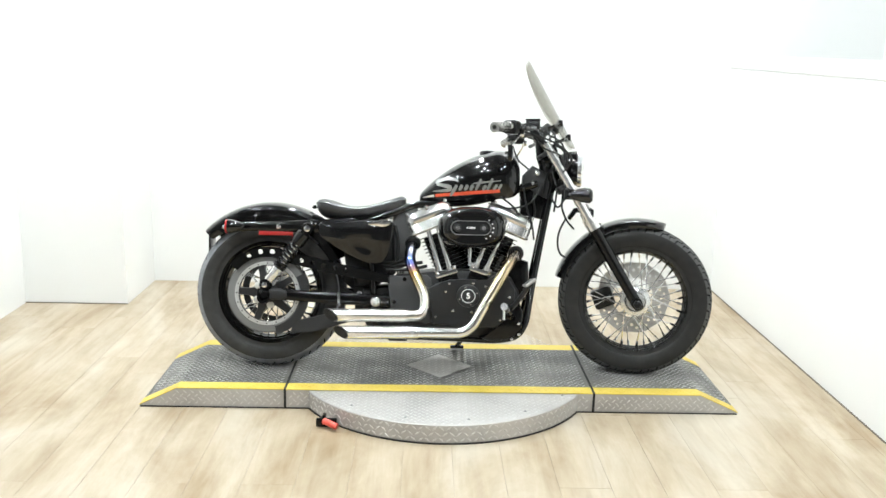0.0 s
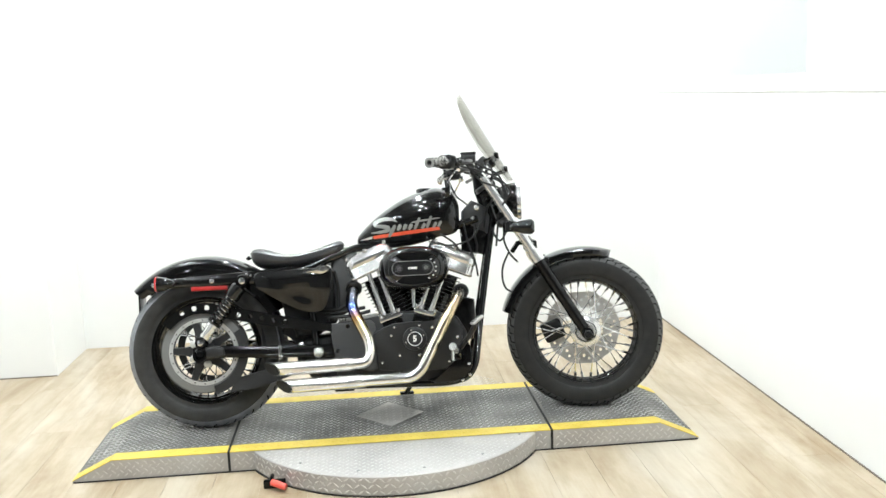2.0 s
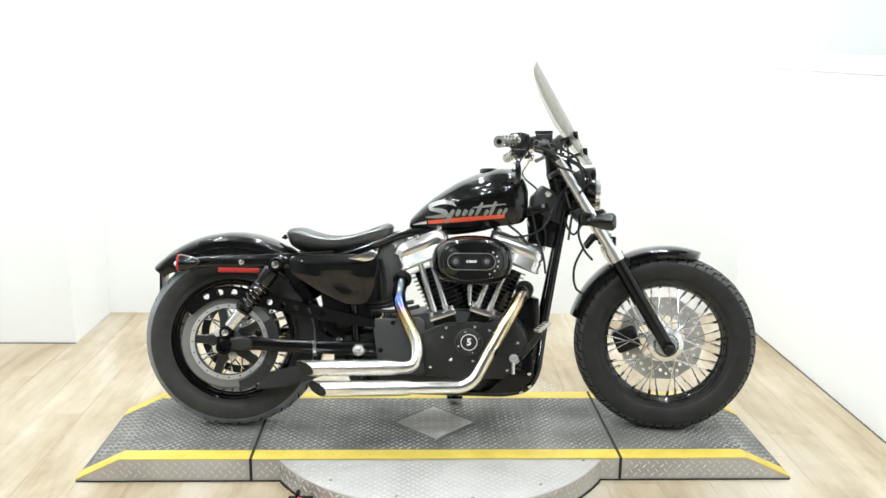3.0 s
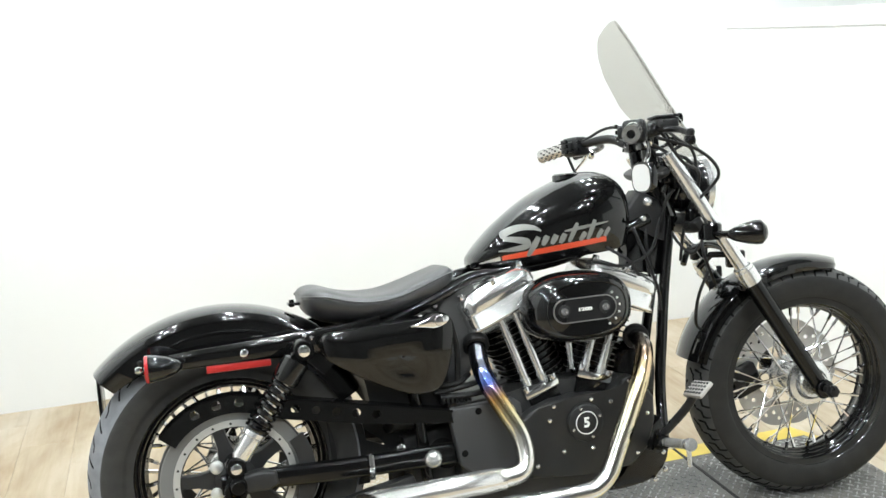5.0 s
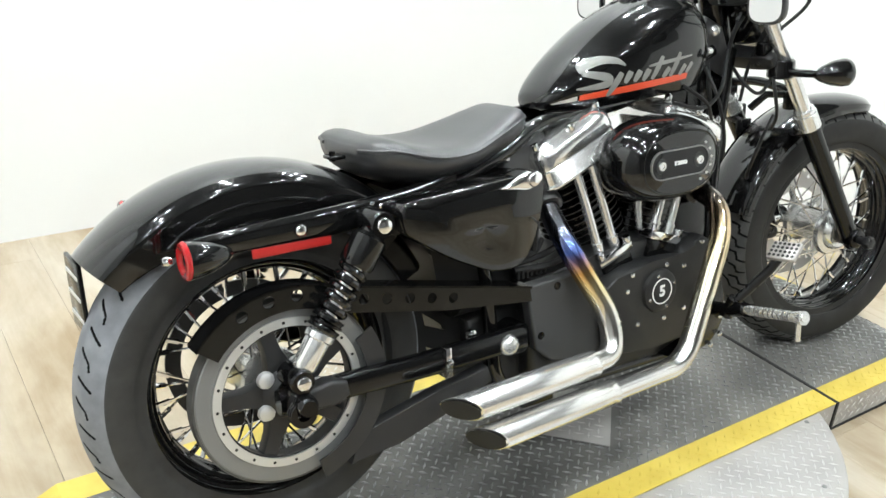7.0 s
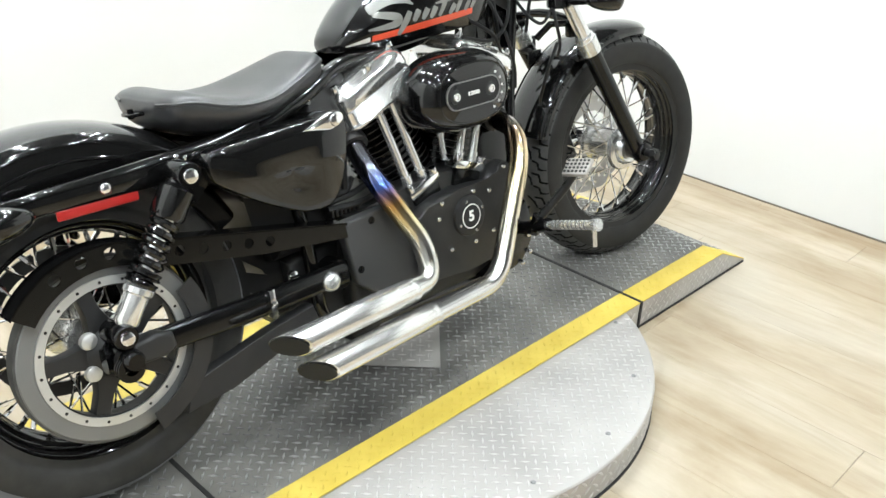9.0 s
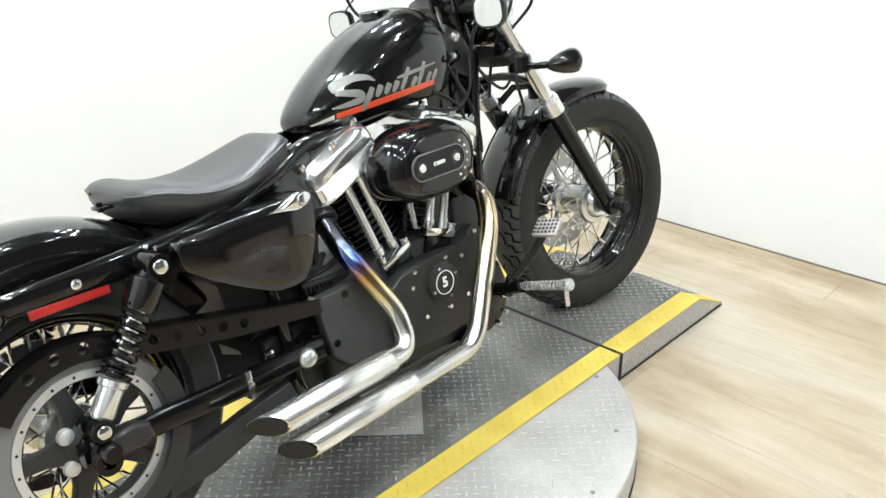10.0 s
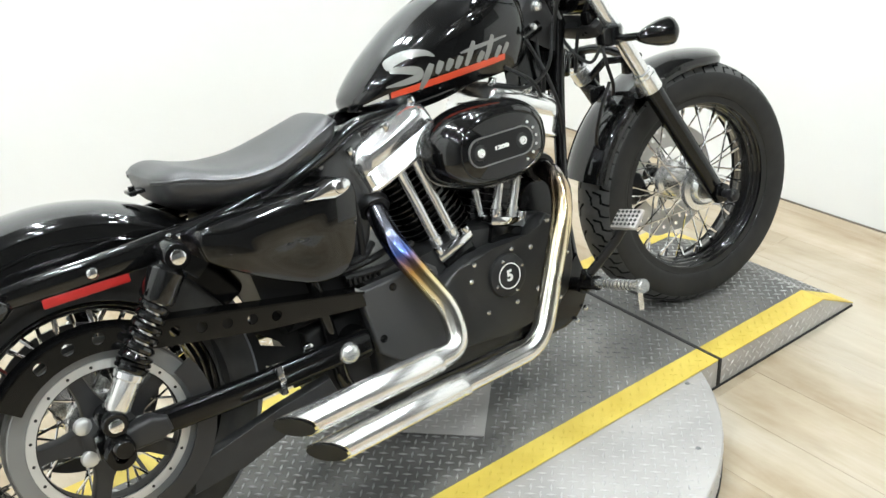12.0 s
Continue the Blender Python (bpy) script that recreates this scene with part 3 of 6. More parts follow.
def tyre_mesh(radius, half, bead, strokes, repeats, steps, cols, reach):
    """Tyre with cut tread; material 0 on the sides, 1 on the tread, 2 in the grooves."""
    seg = repeats * steps
    prof = []
    crown = half * 1.25
    for k in range(-cols, cols + 1):
        u = k / cols
        a = u * 0.92
        y = half * 0.965 * math.sin(a) / math.sin(0.92)
        prof.append((radius - crown * (1 - math.cos(a)) * 0.86, y, u))
    r_s = prof[-1][0]
    sides = [(r_s - 0.004, half * 0.990), (r_s - 0.014, half * 1.005), (r_s - 0.026, half * 1.0), (bead + 0.022, half * 0.96), (bead + 0.017, half * 0.92), (bead + 0.013, half * 0.885), (bead + 0.009, half * 0.86), (bead - 0.004, half * 0.84)]
    full = [(r, -y, None) for r, y in sides[::-1]] + prof + [(r, y, None) for r, y in sides]
    n = len(full)
    pitch, lateral = 2 * math.pi * radius / repeats, half * 1.15
    cut = []
    for k in range(steps):
        row = []
        for r, y, u in full:
            f = (k / steps + (0.5 if u is not None and u > 0 else 0.0)) % 1.0
            row.append(u is not None and near_stroke(abs(u), f, strokes, lateral, pitch, reach))
        cut.append(row)
    verts, faces, mats = [], [], []
    for k in range(seg):
        a = 2 * math.pi * k / seg
        c, s = math.cos(a), math.sin(a)
        for (r, y, u), deep in zip(full, cut[k % steps]):
            rr = r - 0.004 if deep else r
            verts.append((rr * c, y, rr * s))
    for k in range(seg):
        a, b = k * n, ((k + 1) % seg) * n
        ca, cb = cut[k % steps], cut[(k + 1) % steps]
        for i in range(n - 1):
            faces.append((a + i, a + i + 1, b + i + 1, b + i))
            if full[i][2] is None or full[i + 1][2] is None:
                mats.append(0)
            else:
                mats.append(2 if ca[i] + ca[i + 1] + cb[i] + cb[i + 1] >= 1 else 1)
    me = bpy.data.meshes.new("tyre")
    me.from_pydata(verts, [], faces)
    me.polygons.foreach_set("material_index", mats)
    bm = bmesh.new()
    bm.from_mesh(me)
    bpy.data.meshes.remove(me)
    return bm


# grooves within one pitch: (share of the half width, share of the pitch)
REAR_GROOVES = [[(0.26, 0.06), (0.68, 0.28)], [(0.20, 0.50), (0.52, 0.72), (0.56, 0.86)]]
FRONT_GROOVES = [[(0.08, 0.10), (0.30, 0.30), (0.34, 0.55)], [(0.40, 0.10), (0.66, 0.16), (0.70, 0.46), (0.97, 0.54)], [(0.42, 0.62), (0.62, 0.70), (0.66, 0.94), (0.93, 1.0)]]


def wheel(name, at, radius, half, bead, pattern, hubmesh, hub_r, hub_half, move, label, tread, deep):
    def put(bm):
        bmesh.ops.translate(bm, verts=bm.verts, vec=at)
        return move(bm)
    w = half * 0.80
    bm = bmesh.new()
    outer = [(0.0125, 0.006), (0.0135, 0.001), (0.006, -0.003), (-0.004, -0.006), (-0.007, -0.009), (-0.0085, -0.016), (-0.0155, -0.018), (-0.018, -0.022), (-0.0195, -0.030), (-0.0255, -0.032), (-0.0265, -0.036)]
    prof = [(bead + (a if a > 0 else a * (deep - 0.004) / 0.0265 * 0.9), w + c) for a, c in outer] + [(bead - deep + 0.003, 0.012), (bead - deep, 0.007)]
    prof = prof + [(a, -c) for a, c in prof[::-1]]
    back = [(bead + 0.004, -w + 0.004), (bead + 0.004, w - 0.004)]
    lathe(bm, prof + back, 96, "y", (0, 0, 0), True)
    ob = part(name, put(bm), PAINT, bike, label, 50)
    part("tyre", put(tyre_mesh(radius, half, bead, *pattern)), list(tread), ob, "black rubber tyre", 50)
    part("hub", put(hubmesh()), BRUSHED, ob, "polished hub")
    n = 40
    for k in range(n):
        a = 2 * math.pi * (k + 0.5) / n
        side = 1 if k % 2 else -1
        twist = radians(38) * (1 if (k // 2) % 2 else -1)
        bm = bmesh.new()
        a0 = a + twist
        p = Vector((hub_r * math.cos(a0), side * hub_half, hub_r * math.sin(a0)))
        q = Vector(((bead - deep - 0.001) * math.cos(a), side * 0.007, (bead - deep - 0.001) * math.sin(a)))
        tube(bm, [p, q], 0.0023, 6)
        d = (p - q).normalized()
        tube(bm, [q - d * 0.004, q + d * 0.020], 0.0050, 6)
        part("spoke", put(bm), CHROME, ob)
    return ob, put


def rear_hub():
    return lathe(bmesh.new(), [(0.0, -0.10), (0.030, -0.10), (0.034, -0.07), (0.055, -0.066), (0.058, -0.054), (0.036, -0.046), (0.034, 0.046), (0.058, 0.054), (0.055, 0.066), (0.03, 0.07), (0.03, 0.10), (0.0, 0.10)], 32)


def front_hub():
    return lathe(bmesh.new(), [(0.0, -0.088), (0.036, -0.088), (0.042, -0.082), (0.046, -0.072), (0.060, -0.068), (0.064, -0.058), (0.060, -0.048), (0.044, -0.040), (0.040, 0.038), (0.052, 0.044), (0.056, 0.054), (0.05, 0.062), (0.04, 0.07), (0.0, 0.07)], 40)


rear, rput = wheel("rear_wheel", RW, 0.318, 0.074, 0.222, (REAR_GROOVES, 24, 56, 40, 0.0016), rear_hub, 0.050, 0.056, lambda b: b, "black laced rear wheel rim", (RUBBER, SHEENTREAD, GROOVE), 0.034)
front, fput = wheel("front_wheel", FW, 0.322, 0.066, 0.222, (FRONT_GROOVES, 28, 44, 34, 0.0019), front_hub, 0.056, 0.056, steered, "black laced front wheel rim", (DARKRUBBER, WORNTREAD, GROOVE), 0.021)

# front brake disc with holes, on the far side
bm = bmesh.new()
outer = [((0.156 + 0.003 * math.cos(10 * 2 * math.pi * k / 60)) * math.cos(2 * math.pi * k / 60), (0.156 + 0.003 * math.cos(10 * 2 * math.pi * k / 60)) * math.sin(2 * math.pi * k / 60)) for k in range(60)]
hol = [(0.12 * math.cos(a), 0.12 * math.sin(a), 0.006) for a in [2 * math.pi * k / 20 for k in range(20)]] + [(0.135 * math.cos(a), 0.135 * math.sin(a), 0.005) for a in [2 * math.pi * (k + 0.5) / 20 for k in range(20)]] + [(0.0, 0.0, 0.088)]
plate(bm, outer, hol, 0.070, 0.075)
part("brake_disc", fput(bm), ROTOR, front, "drilled steel brake disc")
bm = bmesh.new()
for k in range(5):
    a = 2 * math.pi * k / 5 + 0.3
    tube(bm, [(0.03 * math.cos(a), 0.070, 0.03 * math.sin(a)), (0.098 * math.cos(a + 0.25), 0.072, 0.098 * math.sin(a + 0.25))], 0.008, 8)
part("disc_carrier", fput(bm), BRUSHED, front)
bm = bmesh.new()
box(bm, -0.165, -0.075, 0.045, 0.12, 0.0, 0.085, 0.012, 3, pose(0, 0, 0, 0, -22))
lathe(bm, [(0.0, 0.124), (0.02, 0.124), (0.024, 0.118), (0.024, 0.10)], 20, "y", (-0.115, 0, 0.06))
part("brake_caliper", fput(bm), SATIN, bike, "black front brake caliper")
bm = bmesh.new()
disc_between(bm, (0, -0.185, 0), (0, 0.175, 0), 0.011, 16, None, 0.002)
lathe(bm, [(0.0, -0.184), (0.014, -0.184), (0.017, -0.180), (0.017, -0.168), (0.012, -0.166)], 6)
part("axle", fput(bm), SATIN, front)

# rear pulley with five arms, its machined ring, belt
bm = bmesh.new()
lathe(bm, [(0.157, -0.126), (0.157, -0.100), (0.118, -0.100), (0.116, -0.128), (0.134, -0.128)], 72, "y", (0, 0, 0), True)
lathe(bm, [(0.0, -0.140), (0.030, -0.140), (0.036, -0.134), (0.046, -0.128), (0.050, -0.118), (0.050, -0.104), (0.0, -0.104)], 40)
pulley = part("belt_pulley", rput(bm), CAST, rear, "satin black five-arm belt pulley")
for k in range(5):
    bm = bmesh.new()
    a = 2 * math.pi * k / 5 + math.pi / 2 + 0.25
    u, w = Vector((math.cos(a), 0, math.sin(a))), Vector((-math.sin(a), 0, math.cos(a)))
    base = [u * 0.035 - w * 0.026, u * 0.080 - w * 0.015, u * 0.121 - w * 0.014, u * 0.121 + w * 0.014, u * 0.080 + w * 0.015, u * 0.035 + w * 0.026]
    loft(bm, [[p + Vector((0, -0.104, 0)) for p in base], [p + Vector((0, -0.120, 0)) for p in base], [p + (u * 0.078 - p) * 0.12 + Vector((0, -0.126, 0)) for p in base]])
    part("pulley_arm", rput(bm), CAST, rear)
bm = bmesh.new()
lathe(bm, [(0.134, -0.1285), (0.134, -0.1325), (0.119, -0.1325), (0.119, -0.1285)], 72, "y", (0, 0, 0), True)
part("machined_ring", rput(bm), STEEL, rear, "bright machined ring on the pulley")
bm = bmesh.new()
lathe(bm, [(0.1345, -0.1275), (0.1345, -0.1300), (0.160, -0.1295), (0.162, -0.1275)], 72, "y", (0, 0, 0), True)
part("pulley_flange", rput(bm), FLANGE, rear, "satin grey pulley flange")
for k in range(20):
    a = 2 * math.pi * k / 20
    bm = bmesh.new()
    lathe(bm, [(0.0, -0.1332), (0.0028, -0.1332), (0.0028, -0.1325)], 8, "y", (0.1265 * math.cos(a), 0, 0.1265 * math.sin(a)))
    part("ring_hole", rput(bm), RUBBERSEAL, rear)
for k in range(5):
    a = 2 * math.pi * (k + 0.5) / 5 + math.pi / 2 + 0.25
    bm = bmesh.new()
    bolt(bm, 0.050 * math.cos(a), -0.124, 0.050 * math.sin(a), 0.0155, 0.011)
    part("pulley_bolt", rput(bm), STEEL, rear, "domed bolt")
bm = bmesh.new()
lathe(bm, [(0.166, -0.127), (0.166, -0.100), (0.158, -0.100), (0.158, -0.127)], 72, "y", (0, 0, 0), True)
part("drive_belt", rput(bm), BELT, rear, "black toothed drive belt")
bm = bmesh.new()
disc_between(bm, (0, -0.205, 0), (0, 0.19, 0), 0.011, 16)
lathe(bm, [(0.0, -0.212), (0.014, -0.212), (0.019, -0.205), (0.020, -0.186), (0.026, -0.182), (0.027, -0.168), (0.021, -0.164), (0.021, -0.150), (0.030, -0.146), (0.030, -0.140)], 20)
part("axle", rput(bm), BLACK, rear, "stepped black axle nut and spacer")
bm = bmesh.new()
lathe(bm, [(0.118, 0.085), (0.146, 0.085), (0.146, 0.090), (0.118, 0.090)], 64, "y", (0, 0, 0), True)
part("brake_disc", rput(bm), CAST, rear, "rear steel brake disc")


# -- fenders --
def fender(centre, radius, a0, a1, half, skirt, n=36, thick=0.004, taper=None, width=lambda t: 1.0):
    """Rounded sheet over a wheel: angles in degrees from +x towards +z."""
    bm = bmesh.new()
    prof = [(-half, -skirt), (-half, -skirt * 0.45)] + [(-half * math.cos(b), 0.0 + 0.030 * math.sin(b) - 0.030) for b in [math.pi * k / 14 for k in range(0, 15)]] + [(half, -skirt * 0.45), (half, -skirt)]
    rings = []
    for k in range(n + 1):
        t = k / n
        a = radians(a0 + (a1 - a0) * t)
        g = taper(t) if taper else 1.0
        wf = width(t)
        u = Vector((math.cos(a), 0, math.sin(a)))
        out = [Vector(centre) + u * (radius + h * (g if h < -0.031 else 1.0)) + Vector((0, y * wf * (0.90 + 0.10 * min(g, 1.0)), 0)) for y, h in prof]
        inn = [Vector(centre) + u * (radius + h * (g if h < -0.031 else 1.0) - thick) + Vector((0, y * wf * (0.90 + 0.10 * min(g, 1.0)) * (1 - thick / half), 0)) for y, h in prof]
        rings.append(out + inn[::-1])
    loft(bm, rings)
    return bm


rf = part("rear_fender", fender(RW, 0.384, 42, 137, 0.091, 0.085, 40, 0.004, lambda t: 1.0 if t < 0.78 else 1.0 - 1.5 * (t - 0.78)), PAINT, bike, "gloss black bobbed rear fender", 45)
for side in (-1, 1):
    bm = bmesh.new()
    pts = []
    for k in range(13):
        a = radians(66 + 54 * k / 12)
        rr = 0.328 - 0.010 * max(0.0, (k - 9) / 3) ** 2
        pts.append(RW + Vector((rr * math.cos(a), side * 0.0915, rr * math.sin(a))))
    tube(bm, pts, 0.0035, 6)
    part("fender_bead", bm, PAINT, rf, "pressed rib")
part("inner_fender", fender(RW, 0.350, 27, 46, 0.088, 0.060, 14, 0.004), BLACK, bike, "black inner fender ahead of the rear wheel", 45)
ff = part("front_fender", steered(fender(FW, 0.352, 69.5, 164, 0.075, 0.040, 44, 0.004, lambda t: 0.78 + 0.22 * min(1, t / 0.30), lambda t: 0.22 + 0.78 * math.sqrt(1 - (1 - min(1.0, t / 0.20)) ** 2))), PAINT, bike, "gloss black short front fender", 45)
for side in (-1, 1):
    bm = bmesh.new()
    tube(bm, [(0.610, side * 0.082, 0.590), (0.600, side * 0.112, 0.600), (0.585, side * 0.128, 0.618)], 0.010, 8)
    box(bm, 0.592, 0.640, side * 0.083 - 0.003, side * 0.083 + 0.003, 0.560, 0.598, 0.003)
    part("fender_bracket", steered(bm), SATIN, ff)

# -- fork --
UP = Vector((-0.510, 0, 0.860)).normalized()
for side in (-1, 1):
    foot = Vector((FW.x, -0.142 if side < 0 else 0.118, FW.z))
    bm = bmesh.new()
    tube(bm, [foot - UP * 0.030, foot - UP * 0.022, foot + UP * 0.02, foot + UP * 0.10, foot + UP * 0.34, foot + UP * 0.365, foot + UP * 0.375], 0.029, 20, True, [0.015, 0.020, 0.0225, 0.0230, 0.024, 0.025, 0.022])
    disc_between(bm, foot + Vector((0, side * 0.030, 0)), foot + Vector((0, -side * 0.03, 0)), 0.024, 20, None, 0.004)
    leg = part("fork_slider", steered(bm), BLACK, bike, "black fork lower leg", 45)
    bm = bmesh.new()
    tube(bm, [foot + UP * 0.352, foot + UP * 0.392], 0.0275, 20, True)
    tube(bm, [foot + UP * 0.392, foot + UP * 0.402], 0.0245, 20, True)
    part("dust_cap", steered(bm), BRUSHED, leg, "bright cap of the fork leg")
    bm = bmesh.new()
    tube(bm, [foot + UP * 0.39, foot + UP * 0.765], 0.0182, 20)
    part("fork_tube", steered(bm), FORKTUBE, leg, "chrome fork tube")
    bm = bmesh.new()
    q = foot + UP * 0.36
    box(bm, q.x - 0.005, q.x + 0.045, q.y - 0.007, q.y + 0.007, q.z - 0.026, q.z + 0.010, 0.005, 2)
    part("fender_mount", steered(bm), SATIN, leg)
bm = bmesh.new()
for d, th in ((0.565, 0.032), (0.728, 0.018)):
    c = Vector((FW.x, 0, FW.z)) + UP * d
    ring = [Vector((x, y, 0)) for x, y in superellipse(28, 0.024, 0.143, 3)]
    m = Matrix.Translation(c + Vector((-0.030, -0.012, -0.018))) @ Matrix.Rotation(math.atan2(UP.x, UP.z), 4, "Y")
    loft(bm, [[m @ (p * 0.94 + Vector((0, 0, -th / 2))) for p in ring], [m @ (p + Vector((0, 0, -th / 2 + 0.006))) for p in ring], [m @ (p + Vector((0, 0, th / 2 - 0.006))) for p in ring], [m @ (p * 0.94 + Vector((0, 0, th / 2))) for p in ring]])
part("triple_clamp", steered(bm), WRINKLE, bike, "black fork clamps")

# black brace and brackets over the front fender
bm = bmesh.new()
tube(bm, rounded_path([(0.598, -0.142, 0.628), (0.580, -0.128, 0.690), (0.575, 0.0, 0.712), (0.580, 0.128, 0.690), (0.598, 0.142, 0.628)], 0.05), 0.0115, 12)
for side in (-1, 1):
    box(bm, 0.555, 0.605, side * 0.112 - 0.012, side * 0.112 + 0.012, 0.655, 0.700, 0.006, 2)
    tube(bm, [(0.570, side * 0.105, 0.690), (0.530, side * 0.075, 0.690), (0.505, side * 0.05, 0.655)], 0.009, 10)
brace = part("fork_brace", steered(bm), BLACK, bike, "black brace between the fork legs")
for side in (-1, 1):
    bm = bmesh.new()
    bolt(bm, 0.585, side * 0.124, 0.685, 0.0085, 0.008, side)
    part("brace_bolt", steered(bm), DULL, brace)

# -- headlight --
bm = bmesh.new()
lathe(bm, [(0.0, -0.075), (0.030, -0.073), (0.056, -0.052), (0.070, -0.02), (0.074, 0.010), (0.078, 0.030), (0.078, 0.040), (0.070, 0.042)], 36, "x", (0.510, 0, 0.872))
head = part("headlight", steered(bm), PAINT, bike, "black headlight bucket")
bm = bmesh.new()
lathe(bm, [(0.0, 0.052), (0.035, 0.049), (0.070, 0.038), (0.0, 0.037)], 32, "x", (0.510, 0, 0.872))
part("lens", steered(bm), FORKTUBE, head, "clear headlight lens")
bm = bmesh.new()
lathe(bm, [(0.071, 0.036), (0.078, 0.044), (0.083, 0.040), (0.083, 0.024), (0.075, 0.022)], 36, "x", (0.510, 0, 0.872), True)
part("trim_ring", steered(bm), FORKTUBE, head)

# -- windscreen --
def screen_point(u, v):
    """u across from -1 to 1, v up from 0 to 1."""
    half = float(np.interp(v, [0, 0.2, 0.45, 0.7, 0.85, 0.94, 1.0], [0.112, 0.140, 0.157, 0.146, 0.126, 0.104, 0.078]))
    y = half * u
    z = 0.955 + 0.375 * v - 0.030 * u * u * v
    x = 0.515 - 0.205 * v - 0.075 * (y / 0.2) ** 2
    return Vector((x + 0.006, y - 0.014, z))


bm = bmesh.new()
NU, NV = 22, 22
def screen_layer(off):
    g = [[bm.verts.new(screen_point(-1 + 2 * i / NU, j / NV) + Vector((off, 0, off * 0.5))) for i in range(NU + 1)] for j in range(NV + 1)]
    for j in range(NV):
        for i in range(NU):
            bm.faces.new((g[j][i], g[j][i + 1], g[j + 1][i + 1], g[j + 1][i]))
    return g
ga, gb = screen_layer(0.0), screen_layer(0.004)
def border(g):
    return g[0] + [r[-1] for r in g[1:-1]] + g[-1][::-1] + [r[0] for r in g[1:-1]][::-1]
ba, bb = border(ga), border(gb)
for k in range(len(ba)):
    j = (k + 1) % len(ba)
    bm.faces.new((ba[k], ba[j], bb[j], bb[k]))
screen = part("windscreen", steered(bm), CLEAR, bike, "clear smoked plastic windscreen", 60)
screen.visible_shadow = False
for side in (-1, 1):
    for z in (1.0, 1.06):
        bm = bmesh.new()
        v = (z - 0.955) / 0.375
        p = screen_point(side * 0.45, v)
        disc_between(bm, p + Vector((-0.012, 0, 0)), p + Vector((0.012, 0, 0.002)), 0.014, 16, None, 0.003)
        tube(bm, [p, p + Vector((-0.05, side * 0.015, -0.02)), (0.415, side * 0.135, z - 0.07)], 0.005, 8)
        part("screen_bracket", steered(bm), BLACK, screen, "black clamp of the windscreen")

# -- handlebar --
BAR_C = Vector((0.38, 0, 1.0))
BARM = Matrix.Translation(BAR_C + Vector((0, -0.015, 0))) @ Matrix.Rotation(radians(-7.4), 4, "Z") @ Matrix.Translation(-BAR_C)


def barred(bm):
    bmesh.ops.transform(bm, matrix=BARM, verts=bm.verts)
    return bm


bar = rounded_path([(0.215, -0.340, 1.008), (0.262, -0.235, 1.022), (0.335, -0.13, 1.030), (0.365, -0.07, 0.995), (0.365, 0.07, 0.995), (0.335, 0.13, 1.030), (0.262, 0.235, 1.022), (0.215, 0.340, 1.008)], 0.06)
bm = bmesh.new()
tube(bm, bar, 0.0125, 14)
hb = part("handlebar", barred(bm), SATIN, bike, "low black handlebar")
bm = bmesh.new()
for side in (-1, 1):
    tube(bm, [(0.376, side * 0.045, 0.905), (0.365, side * 0.045, 1.0)], 0.019, 14)
    box(bm, 0.340, 0.392, side * 0.045 - 0.022, side * 0.045 + 0.022, 0.98, 1.018, 0.008)
part("riser", barred(bm), BLACK, hb, "black handlebar riser")
